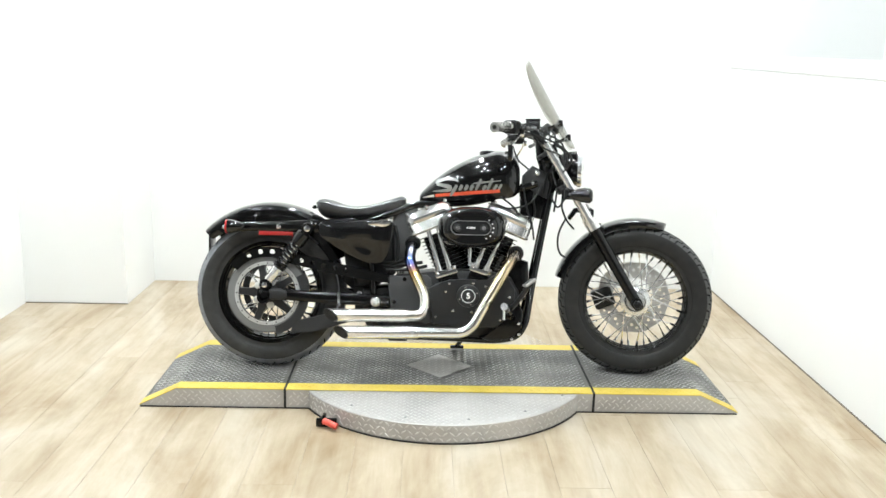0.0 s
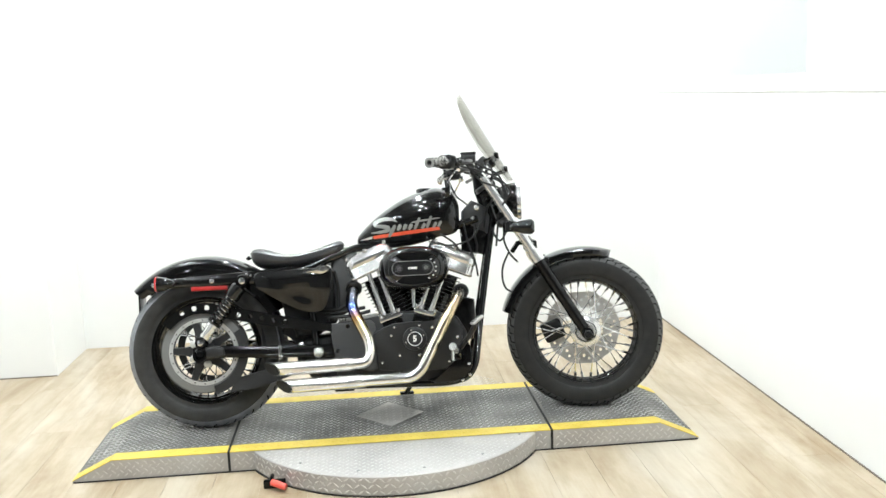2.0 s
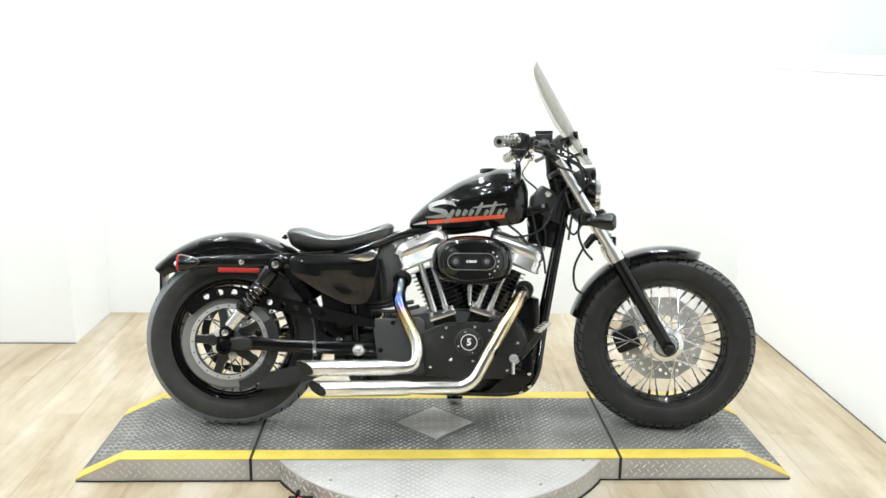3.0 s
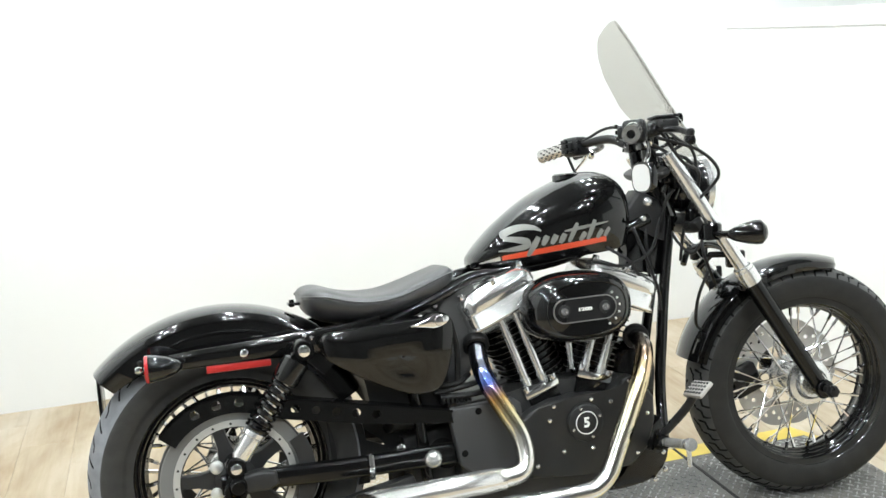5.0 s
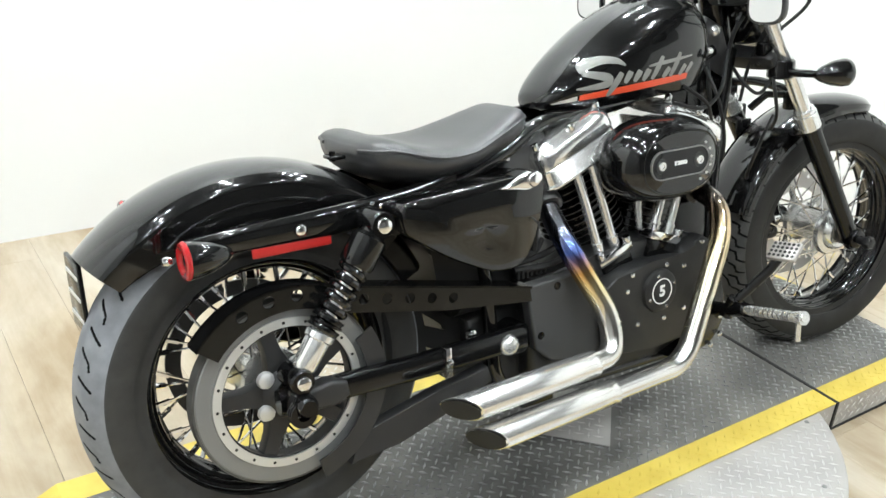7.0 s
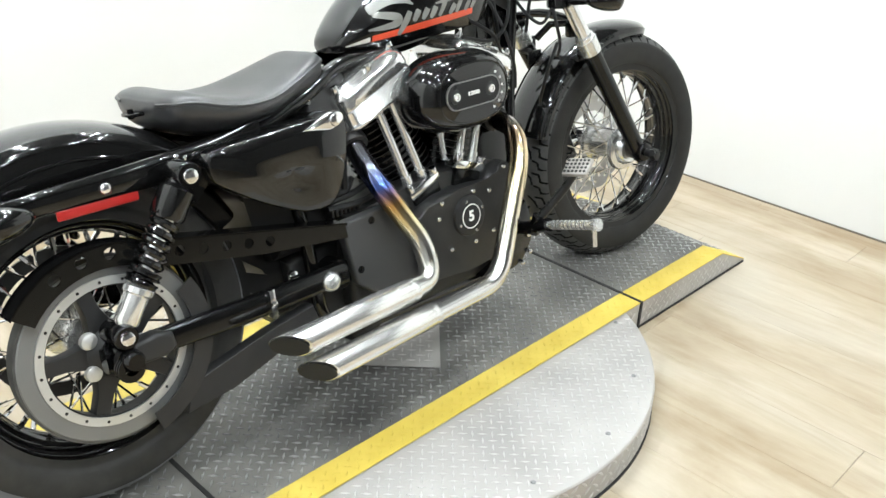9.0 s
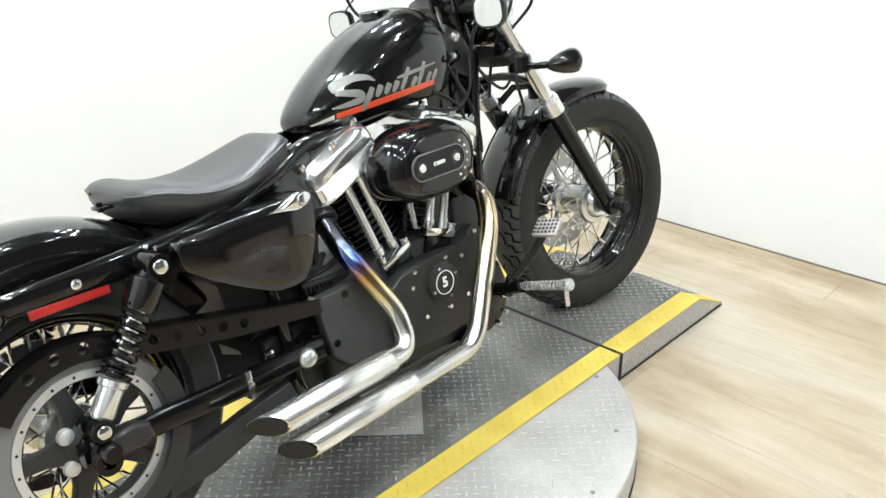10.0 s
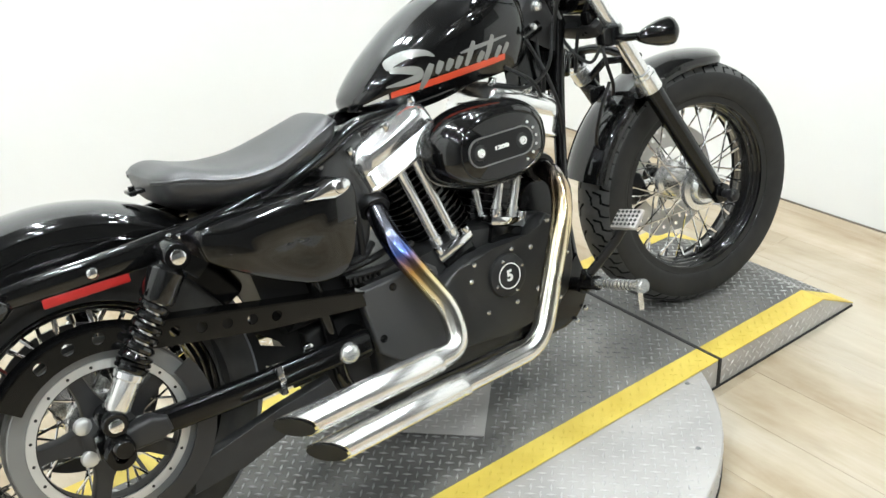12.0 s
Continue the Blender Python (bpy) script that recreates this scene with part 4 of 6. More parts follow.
for side in (-1, 1):
    a, b = Vector((0.199, side * 0.374, 1.004)), Vector((0.247, side * 0.264, 1.018))
    d = (b - a).normalized()
    bm = bmesh.new()
    n = 14
    tube(bm, [b + (a - b) * (k / n) for k in range(n + 1)], 0.0185, 18, True, [0.022] + [0.0180 + 0.0012 * (k % 2) for k in range(1, n)] + [0.0205], False, 0.0105)
    grip = part("grip", barred(bm), GRIPMETAL, bike, "chrome grip with an open end")
    bm = bmesh.new()
    for k in range(8):
        for j in range(8):
            t = (k + 0.7) / 9
            an = 2 * math.pi * (j + 0.5 * (k % 2)) / 8
            side_v = d.cross(Vector((0, 0, 1))).normalized()
            up_v = side_v.cross(d)
            nrm = side_v * math.cos(an) + up_v * math.sin(an)
            c = b + (a - b) * t + nrm * 0.0178
            disc_between(bm, c, c + nrm * 0.0018, 0.0030, 8)
    tagged(part("grip_hole", barred(bm), RUBBERSEAL, grip, "dark perforations"), kind="stuff")
    bm = bmesh.new()
    c = Vector((0.262, side * 0.236, 1.020))
    m = Matrix.Translation(c) @ Matrix.Rotation(side * radians(24), 4, "Z")
    box(bm, -0.028, 0.028, -0.032, 0.032, -0.030, 0.026, 0.012, 3, m)
    box(bm, -0.040, -0.020, -0.022, 0.020, -0.018, 0.012, 0.005, 2, m)
    sw = part("switch_housing", barred(bm), SATIN, bike, "black switch housing")
    for dz in (-0.016, 0.0, 0.014):
        bm = bmesh.new()
        box(bm, -0.046, -0.038, -0.012, 0.012, dz - 0.005, dz + 0.005, 0.002, 2, m)
        part("switch", barred(bm), BLACK, sw)
    bm = bmesh.new()
    tube(bm, smooth_path([(0.315, side * 0.215, 1.022), (0.352, side * 0.27, 1.014), (0.342, side * 0.35, 1.002), (0.318, side * 0.420, 0.996)], 6), 0.008, 8, True, None)
    lathe(bm, [(0.0, -0.010), (0.007, -0.007), (0.0095, 0.0), (0.007, 0.007), (0.0, 0.010)], 12, "z", (0.318, side * 0.422, 0.996))
    part("lever", barred(bm), SATIN, hb, "black hand lever")
    # mirror under the bar
    bm = bmesh.new()
    tube(bm, smooth_path([(0.285, side * 0.22, 1.005), (0.290, side * 0.245, 0.985), (0.275, side * 0.275, 0.960), (0.262, side * 0.29, 0.940)], 5), 0.005, 8)
    mirror = part("mirror_stem", barred(bm), CHROME, hb)
    bm = bmesh.new()
    m = Matrix.Translation((0.248, side * 0.298, 0.906)) @ Matrix.Rotation(radians(90), 4, "Y") @ Matrix.Rotation(radians(-12), 4, "X")
    ring = [Vector((x, y, 0)) for x, y in superellipse(32, 0.037, 0.042, 3)]
    loft(bm, [[m @ (p * 0.55 + Vector((0, 0, 0.020))) for p in ring], [m @ (p * 0.92 + Vector((0, 0, 0.014))) for p in ring], [m @ (p + Vector((0, 0, 0.002))) for p in ring], [m @ (p * 0.96 + Vector((0, 0, -0.004))) for p in ring]])
    mh = part("mirror_head", barred(bm), PAINT, bike, "oval black mirror")
    bm = bmesh.new()
    bm.faces.new([bm.verts.new(m @ (p * 0.85 + Vector((0, 0, -0.0046)))) for p in ring])
    part("mirror_glass", barred(bm), CHROME, mh, "mirror glass", 0)
bm = bmesh.new()
box(bm, 0.315, 0.372, -0.245, -0.190, 1.012, 1.046, 0.007, 3, Matrix.Identity(4))
box(bm, 0.313, 0.374, -0.247, -0.188, 1.046, 1.053, 0.003, 2)
tube(bm, [(0.335, -0.215, 1.025), (0.290, -0.215, 1.015)], 0.018, 12)
part("brake_reservoir", barred(bm), SATIN, hb, "black brake fluid reservoir")
bm = bmesh.new()
lathe(bm, [(0.0, 0.012), (0.026, 0.012), (0.033, 0.008), (0.034, -0.01), (0.026, -0.026), (0.0, -0.030)], 30, "z", (0, 0, 0))
bmesh.ops.transform(bm, matrix=Matrix.Translation((0.385, -0.01, 1.032)) @ Matrix.Rotation(radians(-48), 4, "Y"), verts=bm.verts)
gauge = part("speedometer", barred(bm), WRINKLE, bike, "small round black speedometer")
bm = bmesh.new()
tube(bm, smooth_path([(0.395, 0.130, 0.985), (0.405, 0.150, 1.000), (0.420, 0.166, 1.022), (0.428, 0.172, 1.036)], 5), 0.0055, 8)
stem = part("clamp_stem", barred(bm), CHROME, hb, "bent chrome stem")
bm = bmesh.new()
loft(bm, [[Vector((0.433 + x * s, 0.176 + y * s, 1.048 + dz)) for x, y in superellipse(18, 0.020, 0.026, 2.6)] for s, dz in ((0.4, -0.018), (0.9, -0.010), (1.0, 0.0), (0.85, 0.012), (0.3, 0.017))])
part("clamp_knob", barred(bm), BLACK, hb, "black knob on a chrome stem")
for side in (-1, 1):
    bm = bmesh.new()
    for x, z in ((0.352, 1.021), (0.380, 1.021)):
        disc_between(bm, (x, side * 0.045, z - 0.006), (x, side * 0.045, z + 0.006), 0.0065, 12, None, 0.0015)
    part("riser_bolt", barred(bm), CHROME, hb, "chrome clamp bolt")
    bm = bmesh.new()
    disc_between(bm, (0.300, side * 0.205, 1.000), (0.300, side * 0.222, 0.985), 0.010, 12, None, 0.002)
    part("mirror_nut", barred(bm), CHROME, hb, "chrome mirror nut")

# cables and hoses
runs = [
    [(0.470, -0.125, 0.650), (0.446, -0.115, 0.595), (0.444, -0.095, 0.545), (0.458, -0.070, 0.505), (0.482, -0.050, 0.487)],
    [(0.30, -0.24, 1.01), (0.36, -0.22, 0.94), (0.45, -0.15, 0.90), (0.44, -0.08, 0.78), (0.43, -0.06, 0.68)],
    [(0.28, -0.25, 1.00), (0.40, -0.24, 0.96), (0.48, -0.19, 0.90), (0.45, -0.14, 0.84)],
    [(0.27, 0.25, 1.00), (0.30, 0.23, 0.92), (0.34, 0.10, 0.86), (0.33, 0.03, 0.80)],
    [(0.30, 0.20, 1.03), (0.36, 0.14, 1.06), (0.44, 0.08, 1.03), (0.44, 0.04, 0.94)],
    [(0.30, -0.23, 1.03), (0.38, -0.17, 1.00), (0.45, -0.13, 0.96), (0.46, -0.12, 0.86), (0.44, -0.09, 0.76)],
    [(0.46, -0.12, 0.76), (0.452, -0.14, 0.70), (0.475, -0.13, 0.645), (0.51, -0.09, 0.61)],
    [(0.38, -0.06, 0.80), (0.33, -0.09, 0.72), (0.24, -0.12, 0.69), (0.15, -0.12, 0.71)],
    [(0.30, -0.06, 0.78), (0.31, -0.10, 0.70), (0.335, -0.10, 0.62), (0.345, -0.09, 0.56)],
    [(0.20, -0.10, 0.74), (0.25, -0.12, 0.70), (0.28, -0.11, 0.66)],
    [(0.45, 0.0, 0.80), (0.42, -0.05, 0.75), (0.44, -0.10, 0.70), (0.47, -0.12, 0.74)],
]
for pts in runs:
    bm = bmesh.new()
    tube(bm, smooth_path(pts, 7), 0.0042, 8)
    part("cable", bm, HOSE, bike, "black control cable")

for x, y, z, s in ((0.415, -0.055, 0.925, 0.024), (0.395, -0.085, 0.905, 0.018), (0.440, -0.060, 0.890, 0.020), (0.425, 0.02, 0.940, 0.022), (0.450, -0.105, 0.800, 0.016)):
    bm = bmesh.new()
    box(bm, x - s, x + s, y - s * 0.8, y + s * 0.8, z - s, z + s, s * 0.35, 3)
    tube(bm, [(x, y, z - s * 0.8), (x - 0.012, y + 0.004, z - s * 2.2)], s * 0.3, 8)
    part("wiring_connector", bm, BLACK, bike, "black wiring connector by the steering neck")
for pts in ([(0.33, -0.11, 1.00), (0.40, -0.10, 0.96), (0.44, -0.07, 0.90), (0.40, -0.06, 0.84), (0.385, -0.05, 0.76)], [(0.36, -0.05, 0.97), (0.45, -0.09, 0.95), (0.475, -0.10, 0.88), (0.455, -0.08, 0.80)], [(0.35, 0.06, 0.99), (0.42, 0.02, 0.97), (0.43, -0.04, 0.90), (0.41, -0.06, 0.85)]):
    bm = bmesh.new()
    tube(bm, smooth_path(pts, 7), 0.0050, 8)
    part("cable", bm, HOSE, bike, "black control cable")

# -- frame --
bm = bmesh.new()
for side in (-1, 1):
    tube(bm, rounded_path([(0.425, side * 0.030, 0.80), (0.388, side * 0.034, 0.60), (0.345, side * 0.052, 0.36), (0.318, side * 0.100, 0.205), (0.285, side * 0.105, 0.150), (0.21, side * 0.105, 0.132), (-0.25, side * 0.105, 0.145), (-0.315, side * 0.105, 0.20), (-0.325, side * 0.10, 0.42), (-0.36, side * 0.09, 0.58), (-0.42, side * 0.085, 0.615)], 0.06), 0.0145, 12)
    tube(bm, rounded_path([(0.36, side * 0.03, 0.80), (0.10, side * 0.045, 0.715), (-0.16, side * 0.06, 0.70), (-0.24, side * 0.08, 0.665), (-0.42, side * 0.10, 0.605), (-0.60, side * 0.118, 0.598)], 0.08), 0.016, 12)
tube(bm, [(0.385, 0, 0.93), (0.435, 0, 0.77)], 0.033, 20)
part("frame", bm, PAINT, bike, "gloss black tubular frame")
bm = bmesh.new()
prism(bm, [(0.296, 0.785), (0.300, 0.835), (0.340, 0.878), (0.395, 0.850), (0.428, 0.770), (0.424, 0.715), (0.404, 0.735), (0.372, 0.762), (0.330, 0.775)], -0.036, 0.036, 0.012, 3)
neck = part("neck_gusset", bm, CAST, bike, "black steering neck panel")
for x, z, r in ((0.358, 0.844, 0.013), (0.340, 0.801, 0.009)):
    bm = bmesh.new()
    bolt(bm, x, -0.036, z, r, 0.014)
    part("neck_bolt", bm, BRUSHED, neck, "bright round bolt")
bm = bmesh.new()
prism(bm, [(0.292, 0.800), (0.288, 0.745), (0.302, 0.715), (0.286, 0.668), (0.350, 0.655), (0.402, 0.642), (0.428, 0.740), (0.400, 0.800)], -0.026, 0.026, 0.008, 2)
part("neck_cover", bm, BLACK, bike, "gloss black cover under the steering neck")
bm = bmesh.new()
tube(bm, smooth_path([(0.352, -0.032, 0.775), (0.345, -0.040, 0.730), (0.352, -0.040, 0.690), (0.350, -0.036, 0.655)], 6), 0.0048, 8)
part("cable", bm, HOSE, bike, "black control cable")
# fender struts
for side in (-1, 1):
    bm = bmesh.new()
    pts = smooth_path([(-0.40, side * 0.112, 0.618), (-0.50, side * 0.118, 0.603), (-0.62, side * 0.122, 0.598), (-0.72, side * 0.122, 0.596), (-0.82, side * 0.120, 0.594), (-0.90, side * 0.112, 0.588)], 6)
    rings = []
    n = len(pts)
    for i, p in enumerate(pts):
        t = i / (n - 1)
        hgt = 0.031 - 0.013 * t
        rings.append([p + Vector((0, y * 0.012, z * hgt)) for y, z in superellipse(14, 1, 1, 3)])
    loft(bm, rings)
    st = part("fender_strut", bm, PAINT, bike, "gloss black fender strut", 50)
    bm = bmesh.new()
    bolt(bm, -0.713, side * 0.134, 0.594, 0.0105, 0.009, side)
    part("strut_bolt", bm, CHROME, st, "chrome acorn bolt")
    for x, z in ((-0.590, 0.606), (-0.578, 0.614), (-0.562, 0.609)):
        bm = bmesh.new()
        bolt(bm, x, side * 0.126, z, 0.0062, 0.007, side)
        part("frame_bolt", bm, CHROME, st, "small chrome bolt")
    if side < 0:
        bm = bmesh.new()
        box(bm, -0.796, -0.656, -0.1285, -0.1225, 0.558, 0.576, 0.003, 2)
        part("reflector", bm, RED, st, "long red side reflector")
    # rear indicators
    bm = bmesh.new()
    c = Vector((-0.915, side * 0.175, 0.592))
    lathe(bm, [(0.0, 0.072), (0.007, 0.070), (0.016, 0.058), (0.024, 0.038), (0.029, 0.016), (0.030, 0.004), (0.030, 0.0)], 24, "x", c)
    tube(bm, [c + Vector((0.030, 0, 0)), (-0.875, side * 0.115, 0.588)], 0.010, 10)
    ind = part("rear_indicator", bm, PAINT, bike, "black bullet turn signal")
    bm = bmesh.new()
    lathe(bm, [(0.0235 + 0.0075 * math.cos(q * math.pi / 4), -0.001 + 0.0065 * math.sin(q * math.pi / 4)) for q in range(8)], 32, "x", c, True)
    part("lens", bm, REDLENS, ind, "red lens ring")
    bm = bmesh.new()
    lathe(bm, [(0.0, -0.003), (0.018, -0.001), (0.0175, 0.003), (0.0, 0.003)], 24, "x", c)
    part("lens_centre", bm, SMOKE, ind, "dark lens centre")
    bm = bmesh.new()
    lathe(bm, [(0.0, -0.009), (0.006, -0.007), (0.0085, 0.0), (0.006, 0.007), (0.0, 0.009)], 14, "x", c + Vector((-0.020, -side * 0.030, -0.004)))
    part("stem_bolt", bm, CHROME, ind, "chrome stem bolt")
# plate bracket behind the tyre
bm = bmesh.new()
box(bm, -1.036, -1.028, 0.010, 0.110, 0.440, 0.566, 0.003)
tube(bm, [(-1.030, 0.06, 0.552), (-1.010, 0.06, 0.570), (-0.96, 0.06, 0.590)], 0.010, 10)
lp = part("plate_bracket", bm, BLACK, bike, "black plate bracket under the fender")
for z in (0.466, 0.503, 0.540):
    bm = bmesh.new()
    box(bm, -1.0375, -1.0355, 0.016, 0.100, z - 0.003, z + 0.003)
    part("bracket_bar", bm, WHITE, lp, "pale bar")

# -- shocks --
for side in (-1, 1):
    top, low = Vector((-0.589, side * 0.165, 0.590)), Vector((-0.757, side * 0.172, 0.355))
    d = (low - top).normalized()
    L = (low - top).length
    bm = bmesh.new()
    tube(bm, [top + d * 0.020, top + d * 0.028, top + d * 0.075, top + d * 0.082], 0.032, 24, True, [0.022, 0.031, 0.031, 0.027])
    tube(bm, [top - d * 0.012, top + d * 0.03], 0.021, 16)
    sh = part("shock", bm, PAINT, bike, "black rear shock with a chrome lower body", 45)
    bm = bmesh.new()
    turns, n = 7, 150
    side_v = d.cross(Vector((0, 1, 0))).normalized()
    up_v = side_v.cross(d)
    s0, s1 = 0.078, L - 0.088
    tube(bm, [top + d * (s0 + (s1 - s0) * k / n) + (side_v * math.cos(2 * math.pi * turns * k / n) + up_v * math.sin(2 * math.pi * turns * k / n)) * 0.0205 for k in range(n + 1)], 0.0072, 8)
    part("spring", bm, PAINT, sh, "black coil spring")
    bm = bmesh.new()
    tube(bm, [top + d * 0.07, top + d * (L - 0.07)], 0.0150, 16)
    part("damper_rod", bm, FORKTUBE, sh, "chrome damper tube")
    bm = bmesh.new()
    tube(bm, [top + d * (L - 0.088), top + d * (L - 0.084), top + d * (L - 0.074), top + d * (L - 0.071), top + d * (L - 0.024), top + d * (L - 0.016)], 0.025, 24, True, [0.022, 0.0255, 0.0255, 0.0215, 0.0215, 0.016])
    part("lower_body", bm, FORKTUBE, sh, "polished lower body")
    bm = bmesh.new()
    for k, off in enumerate((0.093, 0.102, 0.111)):
        lathe(bm, [(0.022, -0.003), (0.029, -0.002), (0.029, 0.002), (0.022, 0.003)], 22, "z", (0, 0, 0), True)
        vs = [v for v in bm.verts if v.index == -1 or v.index >= 0][-88:]
        bmesh.ops.transform(bm, matrix=Matrix.Translation(top + d * (L - off)) @ d.to_track_quat("Z", "Y").to_matrix().to_4x4(), verts=vs)
    part("preload_ring", bm, BLACK, sh)
    for p, r in ((top, 0.023), (low, 0.021)):
        bm = bmesh.new()
        lathe(bm, [(0.0, side * 0.024), (r - 0.002, side * 0.024), (r + 0.001, side * 0.020), (r + 0.001, -side * 0.035), (0.0, -side * 0.035)], 22, "y", p)
        part("eye", bm, BLACK, sh)
        bm = bmesh.new()
        bolt(bm, p.x, p.y + side * 0.024, p.z, r * 0.62, 0.007, side)
        part("shock_bolt", bm, CHROME, sh, "chrome bolt head")

# -- swingarm and guards --
bm = bmesh.new()
for side in (-1, 1):
    pts = smooth_path([(-0.255, side * 0.125, 0.290), (-0.36, side * 0.138, 0.296), (-0.52, side * 0.150, 0.303), (-0.66, side * 0.158, 0.312), (-0.79, side * 0.160, 0.316)], 6)
    rings = [[p + Vector((0, y * 0.014, z * (0.026 - 0.004 * i / len(pts)))) for y, z in superellipse(16, 1, 1, 3.2)] for i, p in enumerate(pts)]
    loft(bm, rings)
tube(bm, [(-0.27, -0.13, 0.288), (-0.27, 0.13, 0.288)], 0.032, 18)
sa = part("swingarm", bm, BLACK, bike, "black swingarm", 45)
# Crumpled bright tape on the swingarm, simplified to a strip and a button.
bm = bmesh.new()
box(bm, -0.464, -0.452, -0.1665, -0.146, 0.270, 0.328, 0.0015)
disc_between(bm, (-0.458, -0.164, 0.300), (-0.458, -0.172, 0.300), 0.006, 10, None, 0.001)
part("swingarm_tape", bm, CHROME, sa, "small piece of crumpled bright tape")
bm = bmesh.new()
lathe(bm, [(0.0, -0.018), (0.013, -0.017), (0.019, -0.012), (0.0215, -0.005), (0.0215, 0.030)], 28, "y", (-0.309, -0.143, 0.289))
part("pivot_cap", bm, BRUSHED, sa, "domed chrome pivot cap")
bm = bmesh.new()
bolt(bm, -0.378, -0.118, 0.320, 0.012, 0.010)
part("frame_bolt", bm, CHROME, sa)
bm = bmesh.new()
prism(bm, [(-0.752, 0.334), (-0.700, 0.340), (-0.672, 0.330), (-0.668, 0.304), (-0.690, 0.292), (-0.748, 0.294), (-0.760, 0.312)], -0.152, -0.186, 0.008, 3)
part("axle_carrier", bm, CAST, sa, "black cast axle carrier")
bm = bmesh.new()
for y in (-0.187, -0.194, -0.201):
    lathe(bm, [(0.012, y - 0.0022), (0.0235, y - 0.0022), (0.0245, y), (0.0235, y + 0.0022), (0.012, y + 0.0022)], 20, "y", (RW.x - 0.006, 0, RW.z - 0.012), True)
part("adjuster_washer", bm, BLACK, sa, "stack of black washers")
# splash sheets between wheel and gearbox
bm = bmesh.new()
prism(bm, [(-0.53, 0.235), (-0.448, 0.235), (-0.444, 0.268), (-0.448, 0.296), (-0.412, 0.276), (-0.396, 0.279), (-0.388, 0.290), (-0.391, 0.306), (-0.402, 0.319), (-0.448, 0.340), (-0.452, 0.362), (-0.470, 0.43), (-0.54, 0.43)], -0.066, -0.062)
part("splash_sheet", bm, HOSE, bike, "black splash sheet with a rounded tongue", 20)
bm = bmesh.new()
prism(bm, [(-0.452, 0.366), (-0.428, 0.347), (-0.408, 0.330), (-0.402, 0.315), (-0.400, 0.225), (-0.33, 0.225), (-0.33, 0.42), (-0.452, 0.42)], -0.058, -0.054)
part("splash_sheet", bm, HOSE, bike, "black sheet ahead of the rear wheel", 20)
# upper belt guard: an arm with holes that wraps the pulley
arc = []
for k in range(0, 15):
    a = radians(58 + 84 * k / 14)
    arc.append((RW.x + 0.194 * math.cos(a), RW.z + 0.194 * math.sin(a)))
inner = []
for k in range(14, -1, -1):
    a = radians(58 + 84 * k / 14)
    inner.append((RW.x + 0.153 * math.cos(a), RW.z + 0.153 * math.sin(a)))
outline = [(-0.252, 0.368), (-0.252, 0.398), (-0.45, 0.442), (-0.62, 0.480)] + arc + inner + [(-0.60, 0.428), (-0.45, 0.396)]
holes = [(-0.615 + 0.0453 * k, 0.456 - 0.0098 * k, 0.0100) for k in range(5)] + [(RW.x + 0.176 * math.cos(radians(a)), RW.z + 0.176 * math.sin(radians(a)), 0.0105) for a in (83, 99, 115)]
bm = bmesh.new()
plate(bm, outline, holes, -0.150, -0.1465)
guard = part("belt_guard", bm, GUARD, bike, "black belt guard with a row of holes", 20)
bm = bmesh.new()
seq = [(-0.252, 0.399), (-0.45, 0.443), (-0.62, 0.481)] + arc
loft(bm, [[Vector(p) for p in ((x, -0.150, z), (x, -0.105, z), (x, -0.105, z - 0.0035), (x, -0.150, z - 0.0035))] for x, z in seq])
part("guard_flange", bm, BLACK, guard)
bm = bmesh.new()
low_arc = [(RW.x + 0.176 * math.cos(radians(a)), RW.z + 0.176 * math.sin(radians(a))) for a in range(-75, 31, 7)]
low_in = [(RW.x + 0.140 * math.cos(radians(a)), RW.z + 0.140 * math.sin(radians(a))) for a in range(30, -76, -7)]
prism(bm, low_arc + low_in, -0.150, -0.146)
prism(bm, [(-0.640, 0.205), (-0.47, 0.240), (-0.36, 0.258), (-0.350, 0.225), (-0.47, 0.185), (-0.56, 0.160), (-0.66, 0.150)], -0.148, -0.120, 0.003)
part("lower_guard", bm, CAST, bike, "dark grey lower belt guard", 30)
bm = bmesh.new()
box(bm, -0.255, -0.175, -0.12, 0.10, 0.122, 0.160, 0.006)
part("exhaust_bracket", bm, BLACK, bike, "black bracket under the frame")

bm = bmesh.new()
prism(bm, [(-0.365, 0.335), (-0.22, 0.36), (-0.20, 0.16), (-0.24, 0.135), (-0.33, 0.150), (-0.36, 0.20)], -0.085, 0.12, 0.015, 3)
part("gearbox", bm, WRINKLE, bike, "black gearbox case")
# -- inner fender and battery area, seen between the parts --
bm = bmesh.new()
prism(bm, [(-0.47, 0.60), (-0.24, 0.62), (-0.235, 0.40), (-0.31, 0.35), (-0.400, 0.35), (-0.418, 0.44), (-0.446, 0.49), (-0.48, 0.54)], -0.10, 0.11, 0.02, 3)
part("battery_box", bm, HOSE, bike, "black battery box")

# -- side cover --
outline = [(-0.549, 0.600), (-0.543, 0.572), (-0.530, 0.553), (-0.451, 0.500), (-0.367, 0.458), (-0.330, 0.449), (-0.293, 0.450), (-0.272, 0.466), (-0.256, 0.500), (-0.246, 0.545), (-0.238, 0.596), (-0.243, 0.620), (-0.270, 0.628), (-0.367, 0.6265), (-0.482, 0.622), (-0.535, 0.617)]
cx, cz = -0.375, 0.548
bm = bmesh.new()
rings = []
dense = [(p.x, p.z) for p in smooth_path([(x, 0, z) for x, z in outline + outline[:1]], 3)[:-1]]
